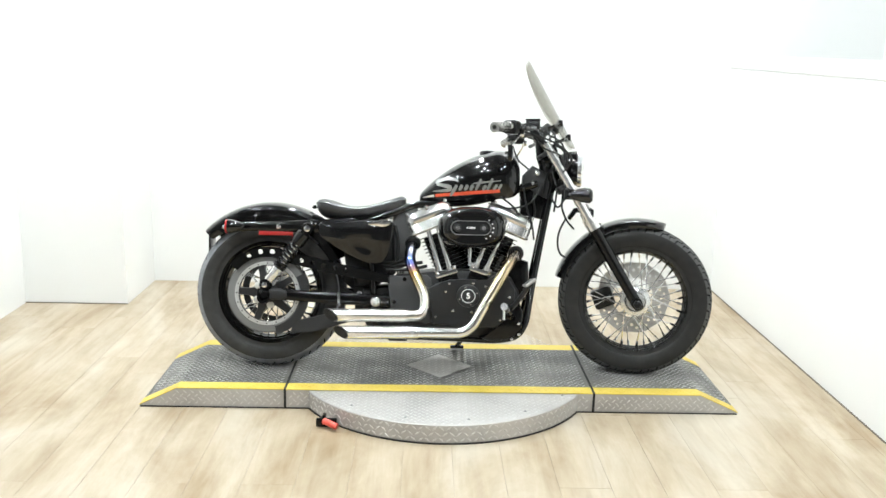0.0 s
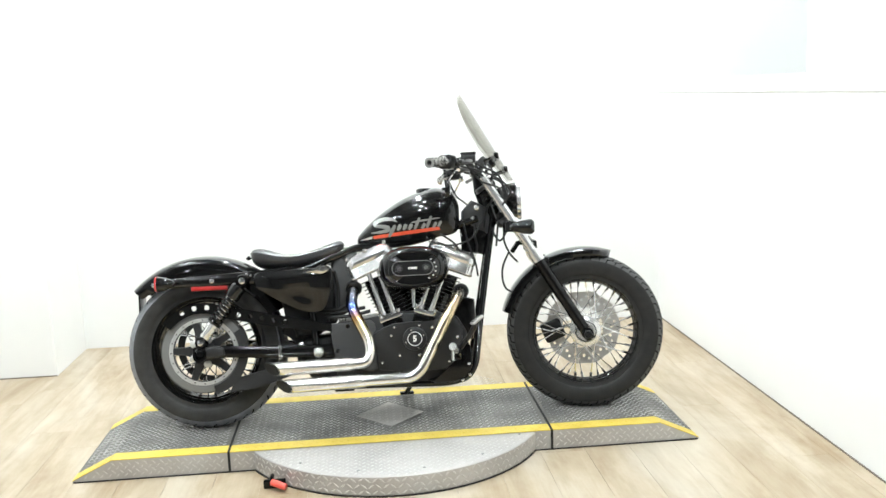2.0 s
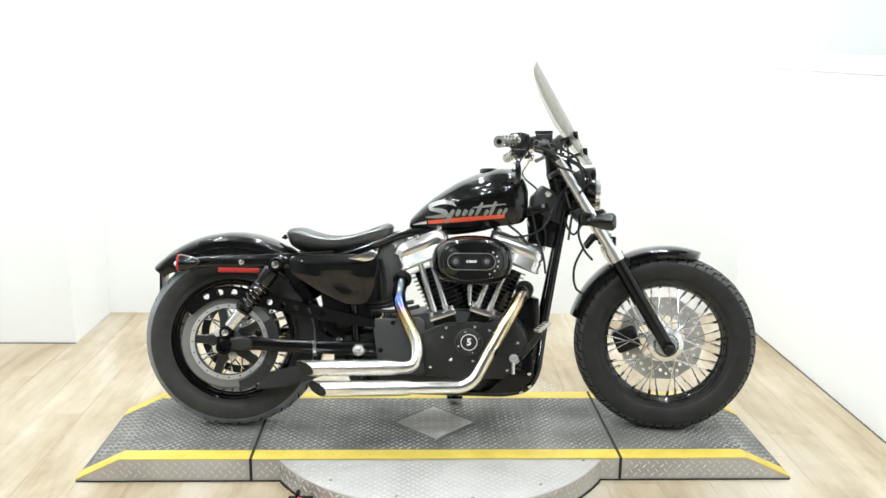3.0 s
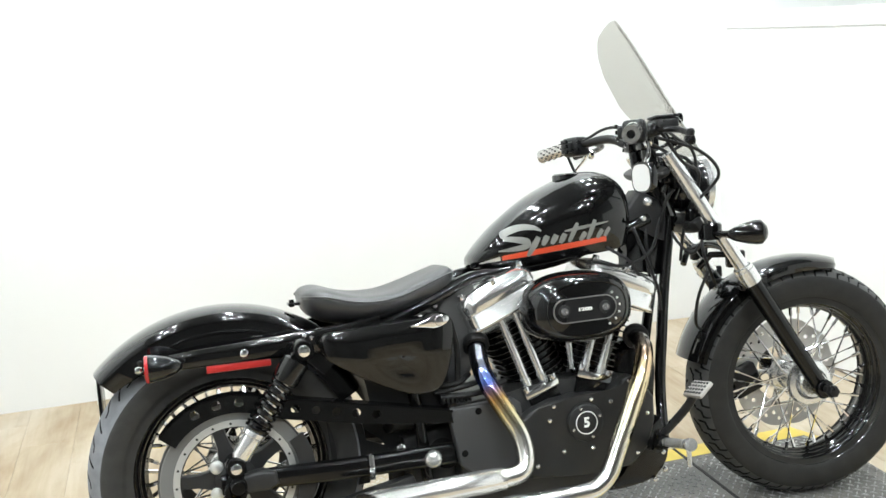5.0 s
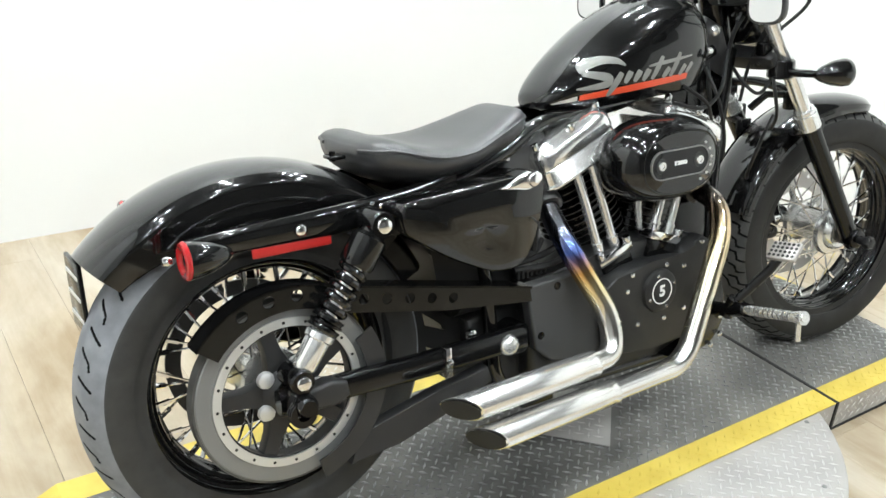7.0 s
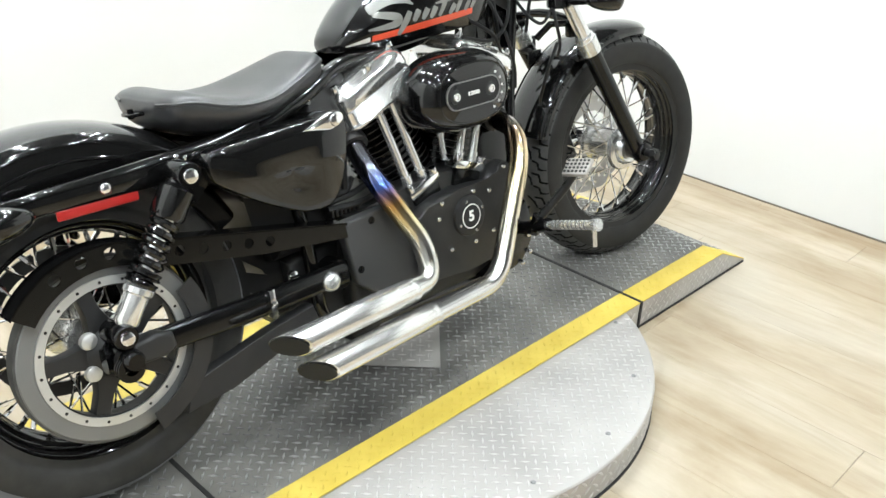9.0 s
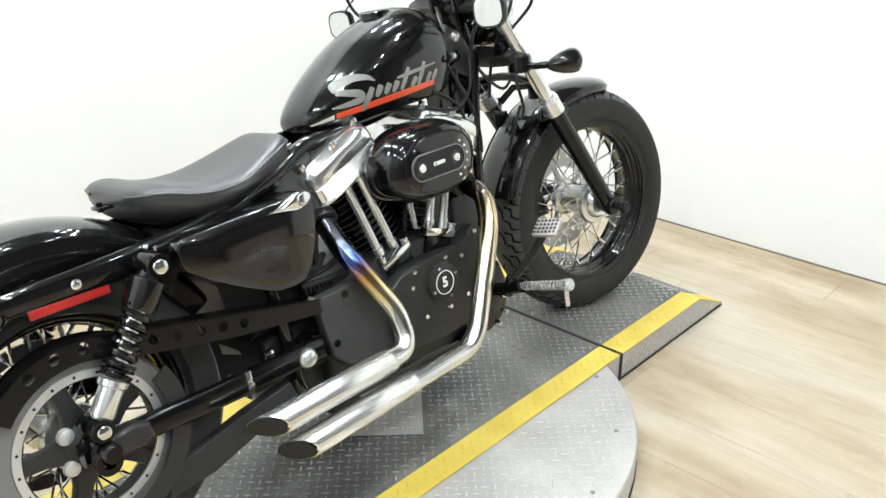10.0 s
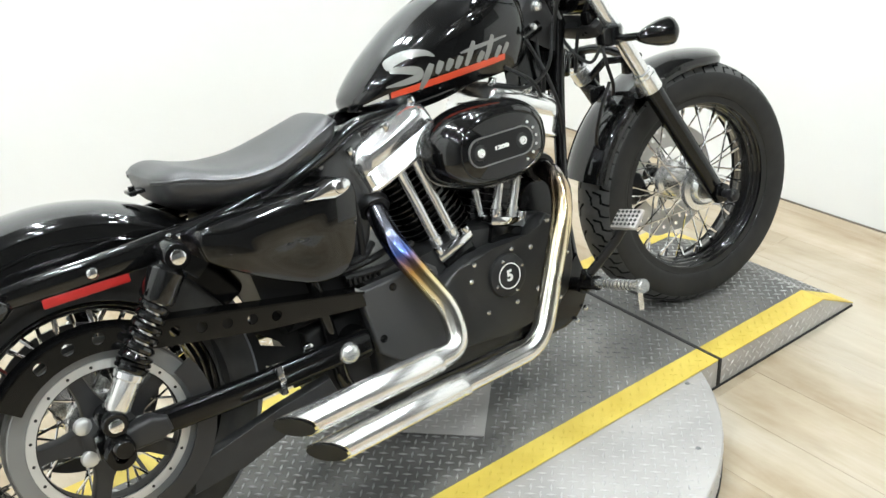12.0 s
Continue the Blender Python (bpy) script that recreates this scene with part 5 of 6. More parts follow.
for s, y in ((0.96, -0.105), (1.0, -0.115), (1.0, -0.164), (0.992, -0.1705), (0.975, -0.175), (0.95, -0.1770), (0.5, -0.1795), (0.06, -0.180)):
    rings.append([Vector((cx + (x - cx) * s, y + 0.012 * max(0.0, (cz - z) / 0.09), cz + (z - cz) * s)) for x, z in dense])
loft(bm, rings)
cover = part("side_cover", bm, PAINT, bike, "gloss black oil tank cover", 55)
bm = bmesh.new()
ring = superellipse(20, 0.040, 0.017, 2.2)
drop = [(x - 0.022 * max(0.0, -x / 0.040) ** 2, z * (1.0 - 0.75 * max(0.0, -x / 0.040))) for x, z in ring]
loft(bm, [[Vector((-0.288 + x * s, y, 0.618 + z * s + x * s * 0.10)) for x, z in drop] for s, y in ((1.0, -0.140), (1.0, -0.176), (0.90, -0.184), (0.5, -0.188))])
disc_between(bm, (-0.276, -0.180, 0.620), (-0.276, -0.194, 0.620), 0.012, 20, None, 0.003)
part("filler_cap", bm, CHROME, cover, "chrome cap on the cover")

# -- seat --
SEAT = [(-0.566, 0.674, 0.706, 0.070), (-0.552, 0.650, 0.718, 0.116), (-0.52, 0.632, 0.722, 0.136), (-0.47, 0.622, 0.706, 0.146), (-0.42, 0.622, 0.696, 0.147), (-0.36, 0.628, 0.696, 0.136), (-0.30, 0.642, 0.711, 0.116), (-0.25, 0.650, 0.728, 0.098), (-0.214, 0.660, 0.738, 0.082), (-0.196, 0.684, 0.730, 0.058)]


def seat_ring(x, zb, zt, w, n=28):
    pts = []
    zm = zb + (zt - zb) * 0.62
    for k in range(n):
        a = 2 * math.pi * k / n
        c, s = math.cos(a), math.sin(a)
        if s >= 0:
            y = w * math.copysign(abs(c) ** 0.62, c)
            z = zm + (zt - zm) * abs(s) ** 0.75 - 0.012 * (1 - abs(c)) * (1 - abs((x + 0.42) / 0.3))
        else:
            y = w * math.copysign(abs(c) ** 0.55, c) * (1 - 0.10 * abs(s))
            z = zm - (zm - zb) * abs(s) ** 0.8
        pts.append(Vector((x, y, z)))
    return pts


dense = smooth_path([(a, b, c) for a, b, c, d in SEAT], 5)
wid = smooth_path([(a, d, 0) for a, b, c, d in SEAT], 5)
bm = bmesh.new()
loft(bm, [seat_ring(p.x, p.y, p.z, w.y) for p, w in zip(dense, wid)])
seat = part("seat", bm, VINYL, bike, "black vinyl solo seat", 60)
for side in (-1, 1):
    bm = bmesh.new()
    tube(bm, [Vector((p.x, side * (w.y * 0.985), p.y + (p.z - p.y) * 0.72)) for p, w in zip(dense, wid)], 0.0036, 6)
    part("piping", bm, VINYL, seat, "sewn piping along the seat edge")
bm = bmesh.new()
bolt(bm, -0.254, -0.070, 0.642, 0.009, 0.012)
part("seat_bolt", bm, CHROME, seat, "chrome bolt")
bm = bmesh.new()
box(bm, -0.594, -0.535, -0.018, 0.018, 0.676, 0.683, 0.002)
tube(bm, [(-0.584, 0, 0.672), (-0.584, 0, 0.690)], 0.006, 10)
part("seat_bracket", bm, BLACK, seat)

# -- tank --
TANK = [(-0.138, 0.720, 0.738, 0.024), (-0.130, 0.718, 0.754, 0.048), (-0.100, 0.718, 0.786, 0.070), (-0.05, 0.719, 0.830, 0.088), (0.03, 0.721, 0.884, 0.106), (0.11, 0.724, 0.920, 0.117), (0.18, 0.728, 0.938, 0.121), (0.235, 0.734, 0.934, 0.116), (0.266, 0.746, 0.914, 0.103), (0.282, 0.772, 0.884, 0.080)]
tk_a = smooth_path([(a, b, c) for a, b, c, d in TANK], 6)
tk_w = smooth_path([(a, d, 0) for a, b, c, d in TANK], 6)


def tank_half(zb, zt, w, z):
    """Half width of the tank at height z."""
    t = (z - zb) / (zt - zb)
    t = min(max(t, 0.0), 1.0)
    tm = 0.42
    if t < tm:
        return w * (0.80 + 0.20 * math.sin(t / tm * math.pi / 2))
    s = (t - tm) / (1 - tm)
    return w * max(0.0, 1 - s ** 2.9) ** 0.52


def tank_at(x, z):
    xs = [p.x for p in tk_a]
    zb, zt, w = np.interp(x, xs, [p.y for p in tk_a]), np.interp(x, xs, [p.z for p in tk_a]), np.interp(x, xs, [p.y for p in tk_w])
    return tank_half(zb, zt, w, z)


def tank_ring(p, w, n=16):
    zs = [p.y + (p.z - p.y) * (1 - (1 - k / n) ** 1.7) for k in range(n + 1)]
    right = [Vector((p.x, -tank_half(p.y, p.z, w, z), z)) for z in zs]
    left = [Vector((v.x, -v.y, v.z)) for v in right[::-1]][1:]
    return right + left


bm = bmesh.new()
loft(bm, [tank_ring(p, w.y) for p, w in zip(tk_a, tk_w)])
tank = part("fuel_tank", bm, PAINT, bike, "gloss black peanut fuel tank with grey and orange-red graphics", 60)
bm = bmesh.new()
lathe(bm, [(0.0, 0.012), (0.030, 0.011), (0.036, 0.007), (0.037, -0.01)], 28, "z", (0.15, 0, 0.927))
part("fuel_cap", bm, PAINT, tank, "low black fuel cap")


def ribbon(bm, pts, widths, lift=0.0012):
    """A painted stroke that follows the side of the tank; pts are (x, z)."""
    n = len(pts)
    rows = []
    for i, (x, z) in enumerate(pts):
        xa, za = pts[max(i - 1, 0)]
        xb, zb = pts[min(i + 1, n - 1)]
        d = Vector((xb - xa, zb - za)).normalized()
        nx, nz = -d.y, d.x
        row = []
        for s in (-1, -0.33, 0.33, 1):
            px, pz = x + nx * widths[i] * s, z + nz * widths[i] * s
            row.append((px, -tank_at(px, pz) - lift, pz))
        rows.append(row)
    vs = [[bm.verts.new(p) for p in r] for r in rows]
    for a, b in zip(vs, vs[1:]):
        for k in range(3):
            bm.faces.new((a[k], a[k + 1], b[k + 1], b[k]))
    back = [[bm.verts.new((p[0], p[1] + 0.0009, p[2])) for p in r] for r in rows]
    edge = [r[0] for r in vs] + vs[-1][1:] + [r[-1] for r in vs[::-1]][1:] + vs[0][1:-1][::-1]
    rim = [r[0] for r in back] + back[-1][1:] + [r[-1] for r in back[::-1]][1:] + back[0][1:-1][::-1]
    for k in range(len(edge)):
        j = (k + 1) % len(edge)
        bm.faces.new((edge[k], rim[k], rim[j], edge[j]))


def stroke(pts, w0, w1, w2, n=6):
    p = smooth_path([(x, 0, z) for x, z in pts], n)
    m = len(p)
    ws = [(w0 * (1 - t) ** 2 + 2 * t * (1 - t) * (2 * w1 - 0.5 * (w0 + w2)) + w2 * t * t) for t in [i / (m - 1) for i in range(m)]]
    return [(q.x, q.z) for q in p], [max(w, 0.0008) for w in ws]


marks = [
    ([(0.026, 0.798), (0.007, 0.808), (-0.026, 0.811), (-0.059, 0.800), (-0.066, 0.787)], 0.0015, 0.0080, 0.0050),
    ([(-0.066, 0.787), (-0.036, 0.782), (-0.012, 0.775), (-0.014, 0.764), (-0.045, 0.759), (-0.080, 0.757)], 0.0050, 0.0085, 0.0015),
    ([(0.018, 0.784), (-0.008, 0.738)], 0.0055, 0.0075, 0.004), ([(0.040, 0.785), (0.028, 0.762)], 0.0060, 0.0072, 0.004),
    ([(0.063, 0.785), (0.051, 0.763)], 0.0060, 0.0072, 0.004), ([(0.085, 0.786), (0.073, 0.763)], 0.0060, 0.0070, 0.004),
    ([(0.118, 0.810), (0.096, 0.764)], 0.0040, 0.0062, 0.004), ([(0.084, 0.792), (0.125, 0.797), (0.200, 0.806)], 0.0016, 0.0042, 0.0014),
    ([(0.139, 0.785), (0.125, 0.765)], 0.0055, 0.0068, 0.004), ([(0.165, 0.814), (0.145, 0.766)], 0.0040, 0.0062, 0.004),
    ([(0.184, 0.788), (0.171, 0.767)], 0.0050, 0.0062, 0.004), ([(0.204, 0.791), (0.191, 0.770)], 0.0045, 0.0056, 0.004),
]
for pts, a, b, c in marks:
    bm = bmesh.new()
    ribbon(bm, *stroke(pts, a, b, c))
    part("grey_graphic", bm, DECALGREY, tank, "grey painted stroke", 60)
bm = bmesh.new()
p, w = stroke([(-0.071, 0.7390), (0.0, 0.7455), (0.07, 0.7520), (0.14, 0.7582), (0.197, 0.7632)], 0.0060, 0.0072, 0.0064, 8)
ribbon(bm, p, w, 0.0008)
part("red_graphic", bm, DECALRED, tank, "orange-red painted bar", 60)
bm = bmesh.new()
ribbon(bm, *stroke([(-0.124, 0.7300), (-0.100, 0.7345), (-0.076, 0.7385)], 0.0010, 0.0034, 0.0050, 6))
part("silver_graphic", bm, STEEL, tank, "silver painted wedge", 60)

# -- engine --
CRANK = Vector((0.075, 0, 0.27))


def cyl_frame(deg):
    a = radians(deg)
    return Matrix.Translation(CRANK) @ Matrix.Rotation(a, 4, "Y")


def rounded_square(a, b, z, m, e=3.6, n=28):
    return [m @ Vector((x, y, z)) for x, y in superellipse(n, a, b, e)]


bm = bmesh.new()
prism(bm, [(-0.24, 0.33), (-0.23, 0.40), (-0.10, 0.415), (0.02, 0.43), (0.14, 0.43), (0.25, 0.40), (0.285, 0.34), (0.285, 0.22), (0.25, 0.165), (0.16, 0.14), (-0.20, 0.14), (-0.24, 0.19)], -0.125, 0.15, 0.02, 3)
engine = part("crankcase", bm, WRINKLE, bike, "black crankcase")
cylinders = []
for deg in (-22.5, 22.5):
    m = cyl_frame(deg)
    bm = bmesh.new()
    rings = []
    z = 0.145
    for k in range(13):
        a = 0.078 if k < 8 else 0.084
        b = 0.075 if k < 8 else 0.080
        rings += [rounded_square(0.070, 0.069, z, m), rounded_square(a, b, z + 0.001, m), rounded_square(a, b, z + 0.0045, m), rounded_square(0.070, 0.069, z + 0.0055, m)]
        z += 0.0158
    loft(bm, rings)
    cyl = part("cylinder", bm, BLACK, engine, "black finned cylinder", 30)
    bm = bmesh.new()
    for k in range(13):
        zz = 0.145 + 0.0158 * k + 0.0028
        a, b = (0.0787, 0.0757) if k < 8 else (0.0847, 0.0807)
        loft(bm, [rounded_square(a - 0.0015, b - 0.0015, zz - 0.0012, m), rounded_square(a, b, zz - 0.001, m), rounded_square(a, b, zz + 0.001, m), rounded_square(a - 0.0015, b - 0.0015, zz + 0.0012, m)], False)
    tagged(part("fin_edge", bm, SATIN, engine, "machined fin edges", 30), kind="stuff")
    bm = bmesh.new()
    cylm = m
    m = m @ Matrix.Translation((0.010, -0.018, 0.012) if deg > 0 else (-0.010, -0.018, 0.018))
    loft(bm, [rounded_square(a, b, z, m, e, 48) for a, b, z, e in ((0.094, 0.082, 0.342, 6.0), (0.105, 0.093, 0.344, 6.5), (0.108, 0.096, 0.348, 6.5), (0.108, 0.096, 0.352, 6.5), (0.104, 0.092, 0.356, 6.5), (0.104, 0.092, 0.384, 6.5), (0.101, 0.089, 0.387, 6.5), (0.101, 0.089, 0.390, 6.5), (0.104, 0.092, 0.393, 6.5), (0.103, 0.091, 0.414, 6.0), (0.099, 0.087, 0.424, 5.5), (0.088, 0.076, 0.436, 5.0), (0.080, 0.068, 0.4385, 5.0), (0.050, 0.042, 0.440, 4.0), (0.02, 0.02, 0.440, 3.0))])
    rb = part("rocker_box", bm, ROCKER, bike, "polished rocker box", 50)
    bm = bmesh.new()
    for x, y in ((-0.085, -0.06), (0.085, -0.06), (0.0, -0.078), (-0.085, 0.06), (0.085, 0.06)):
        p, q = m @ Vector((x, y, 0.432)), m @ Vector((x, y, 0.446))
        disc_between(bm, p, q, 0.009, 10, None, 0.0015)
    tagged(part("cover_bolt", bm, CHROME, rb), kind="stuff")
    m = cylm
    rods = (((-0.086, 0.556), (-0.044, 0.415)), ((-0.047, 0.569), (-0.002, 0.423))) if deg < 0 else (((0.160, 0.580), (0.100, 0.435)), ((0.206, 0.575), (0.143, 0.423)))
    out = -0.110 if deg < 0 else -0.118
    for (xa, za), (xb, zb) in rods:
        bm = bmesh.new()
        p, q = Vector((xa, out, za)), Vector((xb, out, zb))
        tube(bm, [p + (p - q) * 0.40 + Vector((0, 0.012, 0)), q], 0.0100, 14)
        tube(bm, [q, q + (p - q).normalized() * 0.026], 0.0122, 14)
        part("pushrod_tube", bm, FORKTUBE, engine, "chrome pushrod tube")
    bm = bmesh.new()
    mm = Matrix.Translation((0.121, -0.120, 0.424) if deg > 0 else (-0.018, -0.116, 0.412)) @ Matrix.Rotation(radians(deg * 0.86), 4, "Y")
    box(bm, -0.047, 0.047, -0.020, 0.020, -0.010, 0.010, 0.004, 2, mm)
    for x in (-0.038, 0.038):
        p, q = mm @ Vector((x, -0.014, 0.008)), mm @ Vector((x, -0.014, 0.024))
        disc_between(bm, p, q, 0.009, 10, None, 0.0015)
    part("tappet_cover", bm, CHROME, engine, "chrome tappet cover")
    bm = bmesh.new()
    box(bm, -0.040, 0.040, -0.016, 0.016, -0.050, -0.010, 0.004, 2, mm)
    part("tappet_block", bm, BLACK, engine)
# chrome manifold piece between the cylinders
bm = bmesh.new()
tube(bm, [Vector((0.078, -0.085 - 0.016 * q / 12, 0.555 - 0.110 * q / 12)) for q in range(13)], 0.011, 12, True, [0.0135 - 0.0005 * q - 0.0016 * (q % 2) for q in range(13)])
part("breather", bm, BRUSHED, engine)

bm = bmesh.new()
prism(bm, [(0.0, 0.42), (-0.01, 0.50), (0.03, 0.60), (0.13, 0.60), (0.165, 0.50), (0.155, 0.42)], -0.02, 0.06, 0.01, 2)
part("intake_manifold", bm, BLACK, engine, "black intake between the cylinders")
bm = bmesh.new()
prism(bm, [(0.21, 0.30), (0.318, 0.30), (0.332, 0.40), (0.328, 0.465), (0.27, 0.485), (0.21, 0.45)], -0.065, 0.08, 0.012, 2)
part("regulator", bm, BLACK, engine, "black voltage regulator block")
# gear cover, sprocket cover
bm = bmesh.new()
outline = [(-0.092, 0.350), (-0.045, 0.374), (-0.005, 0.387), (0.05, 0.390), (0.10, 0.390), (0.150, 0.384), (0.178, 0.410), (0.205, 0.420), (0.236, 0.400), (0.264, 0.358), (0.262, 0.300), (0.240, 0.235), (0.190, 0.193), (0.06, 0.192), (-0.075, 0.205)]
prism(bm, outline, -0.125, -0.168, 0.008, 3)
gear = part("gear_cover", bm, WRINKLE, bike, "matt black gear cover")
bm = bmesh.new()
outline = [(-0.264, 0.399), (-0.10, 0.405), (-0.082, 0.390), (-0.066, 0.215), (-0.10, 0.200), (-0.205, 0.228), (-0.244, 0.262)]
prism(bm, outline, -0.120, -0.150, 0.006, 3)
spro = part("sprocket_cover", bm, COVERGREY, bike, "matt dark grey sprocket cover")
for x, z in ((-0.232, 0.290), (-0.190, 0.386)):
    bm = bmesh.new()
    lathe(bm, [(0.0, -0.0502 - 0.1), (0.0045, -0.1502), (0.006, -0.1515), (0.008, -0.1515), (0.0085, -0.150)], 12, "y", (x, 0, z))
    part("cover_screw", bm, BLACK, spro)
for x, z in ((-0.007, 0.373), (-0.020, 0.340), (0.092, 0.376), (0.143, 0.364), (0.197, 0.408), (0.147, 0.266), (0.087, 0.257), (0.010, 0.260), (0.240, 0.320), (0.205, 0.225), (-0.060, 0.235)):
    bm = bmesh.new()
    bolt(bm, x, -0.168, z, 0.0058, 0.006)
    part("cover_bolt", bm, CHROME, gear, "small chrome bolt")
bm = bmesh.new()
lathe(bm, [(0.0, -0.178), (0.040, -0.178), (0.046, -0.175), (0.048, -0.168)], 40, "y", (0.072, 0, 0.323))
timer = part("timing_cover", bm, WRINKLE, bike, "round black timing cover")
bm = bmesh.new()
lathe(bm, [(0.0262, -0.1785), (0.0265, -0.1795), (0.0285, -0.1795), (0.0288, -0.1785)], 40, "y", (0.072, 0, 0.323), True)
part("badge_ring", bm, WHITE, timer, "white ring")
for a in (20, 200, 110, 290):
    bm = bmesh.new()
    bolt(bm, 0.072 + 0.038 * math.cos(radians(a)), -0.178, 0.323 + 0.038 * math.sin(radians(a)), 0.004, 0.003)
    part("timing_screw", bm, CHROME, timer)


def letters(text, size, where, turn, mat, parent, name, bold=0.0):
    """Flat raised writing from the built-in font, facing -y."""
    cu = bpy.data.curves.new(name, "FONT")
    cu.body, cu.size, cu.extrude, cu.offset = text, size, 0.0006, bold
    cu.align_x, cu.align_y = "CENTER", "CENTER"
    tmp = bpy.data.objects.new(name, cu)
    scene.collection.objects.link(tmp)
    me = bpy.data.meshes.new_from_object(tmp.evaluated_get(bpy.context.evaluated_depsgraph_get()))
    bpy.data.objects.remove(tmp)
    me.materials.clear()
    me.materials.append(mat)
    ob = new(name, me)
    ob.parent = parent
    ob.matrix_basis = pose(*where, 90, turn, 0)
    return ob


letters("5", 0.033, (0.072, -0.1792, 0.323), 0, WHITE, timer, "badge_number", 0.0012)

# air cleaner
AC = Vector((0.083, 0, 0.606))
bm = bmesh.new()
rings = []
for s, y in ((0.80, -0.085), (0.88, -0.104), (0.965, -0.114), (0.995, -0.122), (1.0, -0.130), (0.998, -0.142), (0.985, -0.157), (0.955, -0.173), (0.91, -0.187), (0.85, -0.199), (0.78, -0.207), (0.735, -0.210), (0.722, -0.2085), (0.705, -0.2085), (0.69, -0.211), (0.30, -0.2115), (0.02, -0.2115)):
    rings.append([AC + Vector((x * s, y, z * s)) for x, z in superellipse(72, 0.141, 0.089, 2.45)])
loft(bm, rings)
air = part("air_cleaner", bm, PAINT, bike, "gloss black oval air cleaner", 55)


def stadium(cx, cz, hl, hh, n=14):
    out = []
    for sgn in (1, -1):
        for k in range(n + 1):
            a = -math.pi / 2 + math.pi * k / n
            out.append((cx + sgn * (hl - hh) + sgn * hh * math.cos(a), cz + sgn * hh * math.sin(a)))
    return out


bm = bmesh.new()
prism(bm, stadium(0.076, 0.606, 0.081, 0.0285), -0.209, -0.2145, 0.001, 1)
insert = part("name_plate", bm, SATIN, air, "satin black badge plate")
bm = bmesh.new()
a, b = stadium(0.076, 0.606, 0.082, 0.0295), stadium(0.076, 0.606, 0.0795, 0.0270)
va = [[bm.verts.new((x, y, z)) for x, z in pts] for pts, y in ((a, -0.212), (a, -0.2165), (b, -0.2165), (b, -0.212))]
for p, q in zip(va, va[1:]):
    for k in range(len(p)):
        j = (k + 1) % len(p)
        bm.faces.new((p[k], p[j], q[j], q[k]))
part("plate_rim", bm, DULL, air, "thin chrome outline")
for x in (0.022, 0.128):
    bm = bmesh.new()
    lathe(bm, [(0.0, -0.2185), (0.004, -0.2185), (0.0052, -0.2200), (0.0085, -0.2200), (0.0098, -0.2180), (0.0098, -0.2140)], 16, "y", (x, 0, 0.606))
    part("plate_bolt", bm, CHROME, air, "chrome socket bolt")
    bm = bmesh.new()
    lathe(bm, [(0.0100, -0.2143), (0.0100, -0.2160), (0.0150, -0.2160), (0.0155, -0.2143)], 20, "y", (x, 0, 0.606), True)
    part("bolt_collar", bm, CAST, air, "dark collar round the bolt")
number = letters("1200", 0.0105, (0.075, -0.2152, 0.606), 0, WHITE, air, "plate_number", 0.0005)
number.matrix_basis = number.matrix_basis @ Matrix.Diagonal((1.75, 1.0, 1.0, 1.0))
for k in range(6):
    a = radians(-62 + 22 * k)
    bm = bmesh.new()
    bolt(bm, 0.112 + 0.056 * math.cos(a), -0.2112, 0.604 + 0.046 * math.sin(a), 0.0030, 0.003)
    part("cover_screw", bm, STEEL, air)
bm = bmesh.new()
tube(bm, [(-0.042, -0.182, 0.608), (-0.005, -0.2115, 0.608)], 0.0016, 6)
tube(bm, [(0.172, -0.2115, 0.608), (0.206, -0.182, 0.608)], 0.0016, 6)
part("cover_line", bm, BLACK, air)

# -- exhaust --
def pipe(name, pts, radius, bend, slip, slip_r, end, label, tint):
    bm = bmesh.new()
    tube(bm, rounded_path(pts, bend, 10), radius, 20, True, None, True)
    head = part(name, bm, tint, bike, label, 60)
    a, b = Vector(slip), Vector(end)
    d = (b - a).normalized()
    bm = bmesh.new()
    sides = 28
    side_v = Vector((0, 1, 0))
    up_v = d.cross(side_v).normalized()
    rings = []
    for off, r in ((0.0, radius + 0.001), (0.001, slip_r), (0.020, slip_r), (0.022, slip_r + 0.0015), (0.5, slip_r + 0.0015), (1.0, slip_r + 0.0015), (1.0, slip_r - 0.0015), (0.985, slip_r - 0.0015)):
        ring = []
        for k in range(sides):
            t = 2 * math.pi * k / sides
            o = side_v * math.cos(t) * r + Vector((0, 0, 1)) * math.sin(t) * r
            base = a + d * (off if off < 0.1 else off * (b - a).length)
            cut = Vector((-(1.05 * math.cos(t) + 0.60 * math.sin(t)) * r * (1.0 if off >= 0.9 else 0.0), 0, 0))
            ring.append(base + o + cut)
        rings.append(ring)
    loft(bm, rings)
    part("muffler", bm, MUFFLER, head, "slash-cut chrome muffler", 50)
    # Near-flush black disc: the shade inside the pipe as a dark sheet.
    bm = bmesh.new()
    bm.faces.new([bm.verts.new(p + d * 0.01) for p in rings[-1]])
    part("muffler_bore", bm, RUBBERSEAL, head, "black disc for the shade inside the muffler", 0)
    bm = bmesh.new()
    p0, p1 = Vector(pts[0]), Vector(pts[1])
    disc_between(bm, p0 - (p1 - p0).normalized() * 0.012, p0 + (p1 - p0).normalized() * 0.010, radius + 0.010, 20, None, 0.003)
    part("flange", bm, SATIN, head)


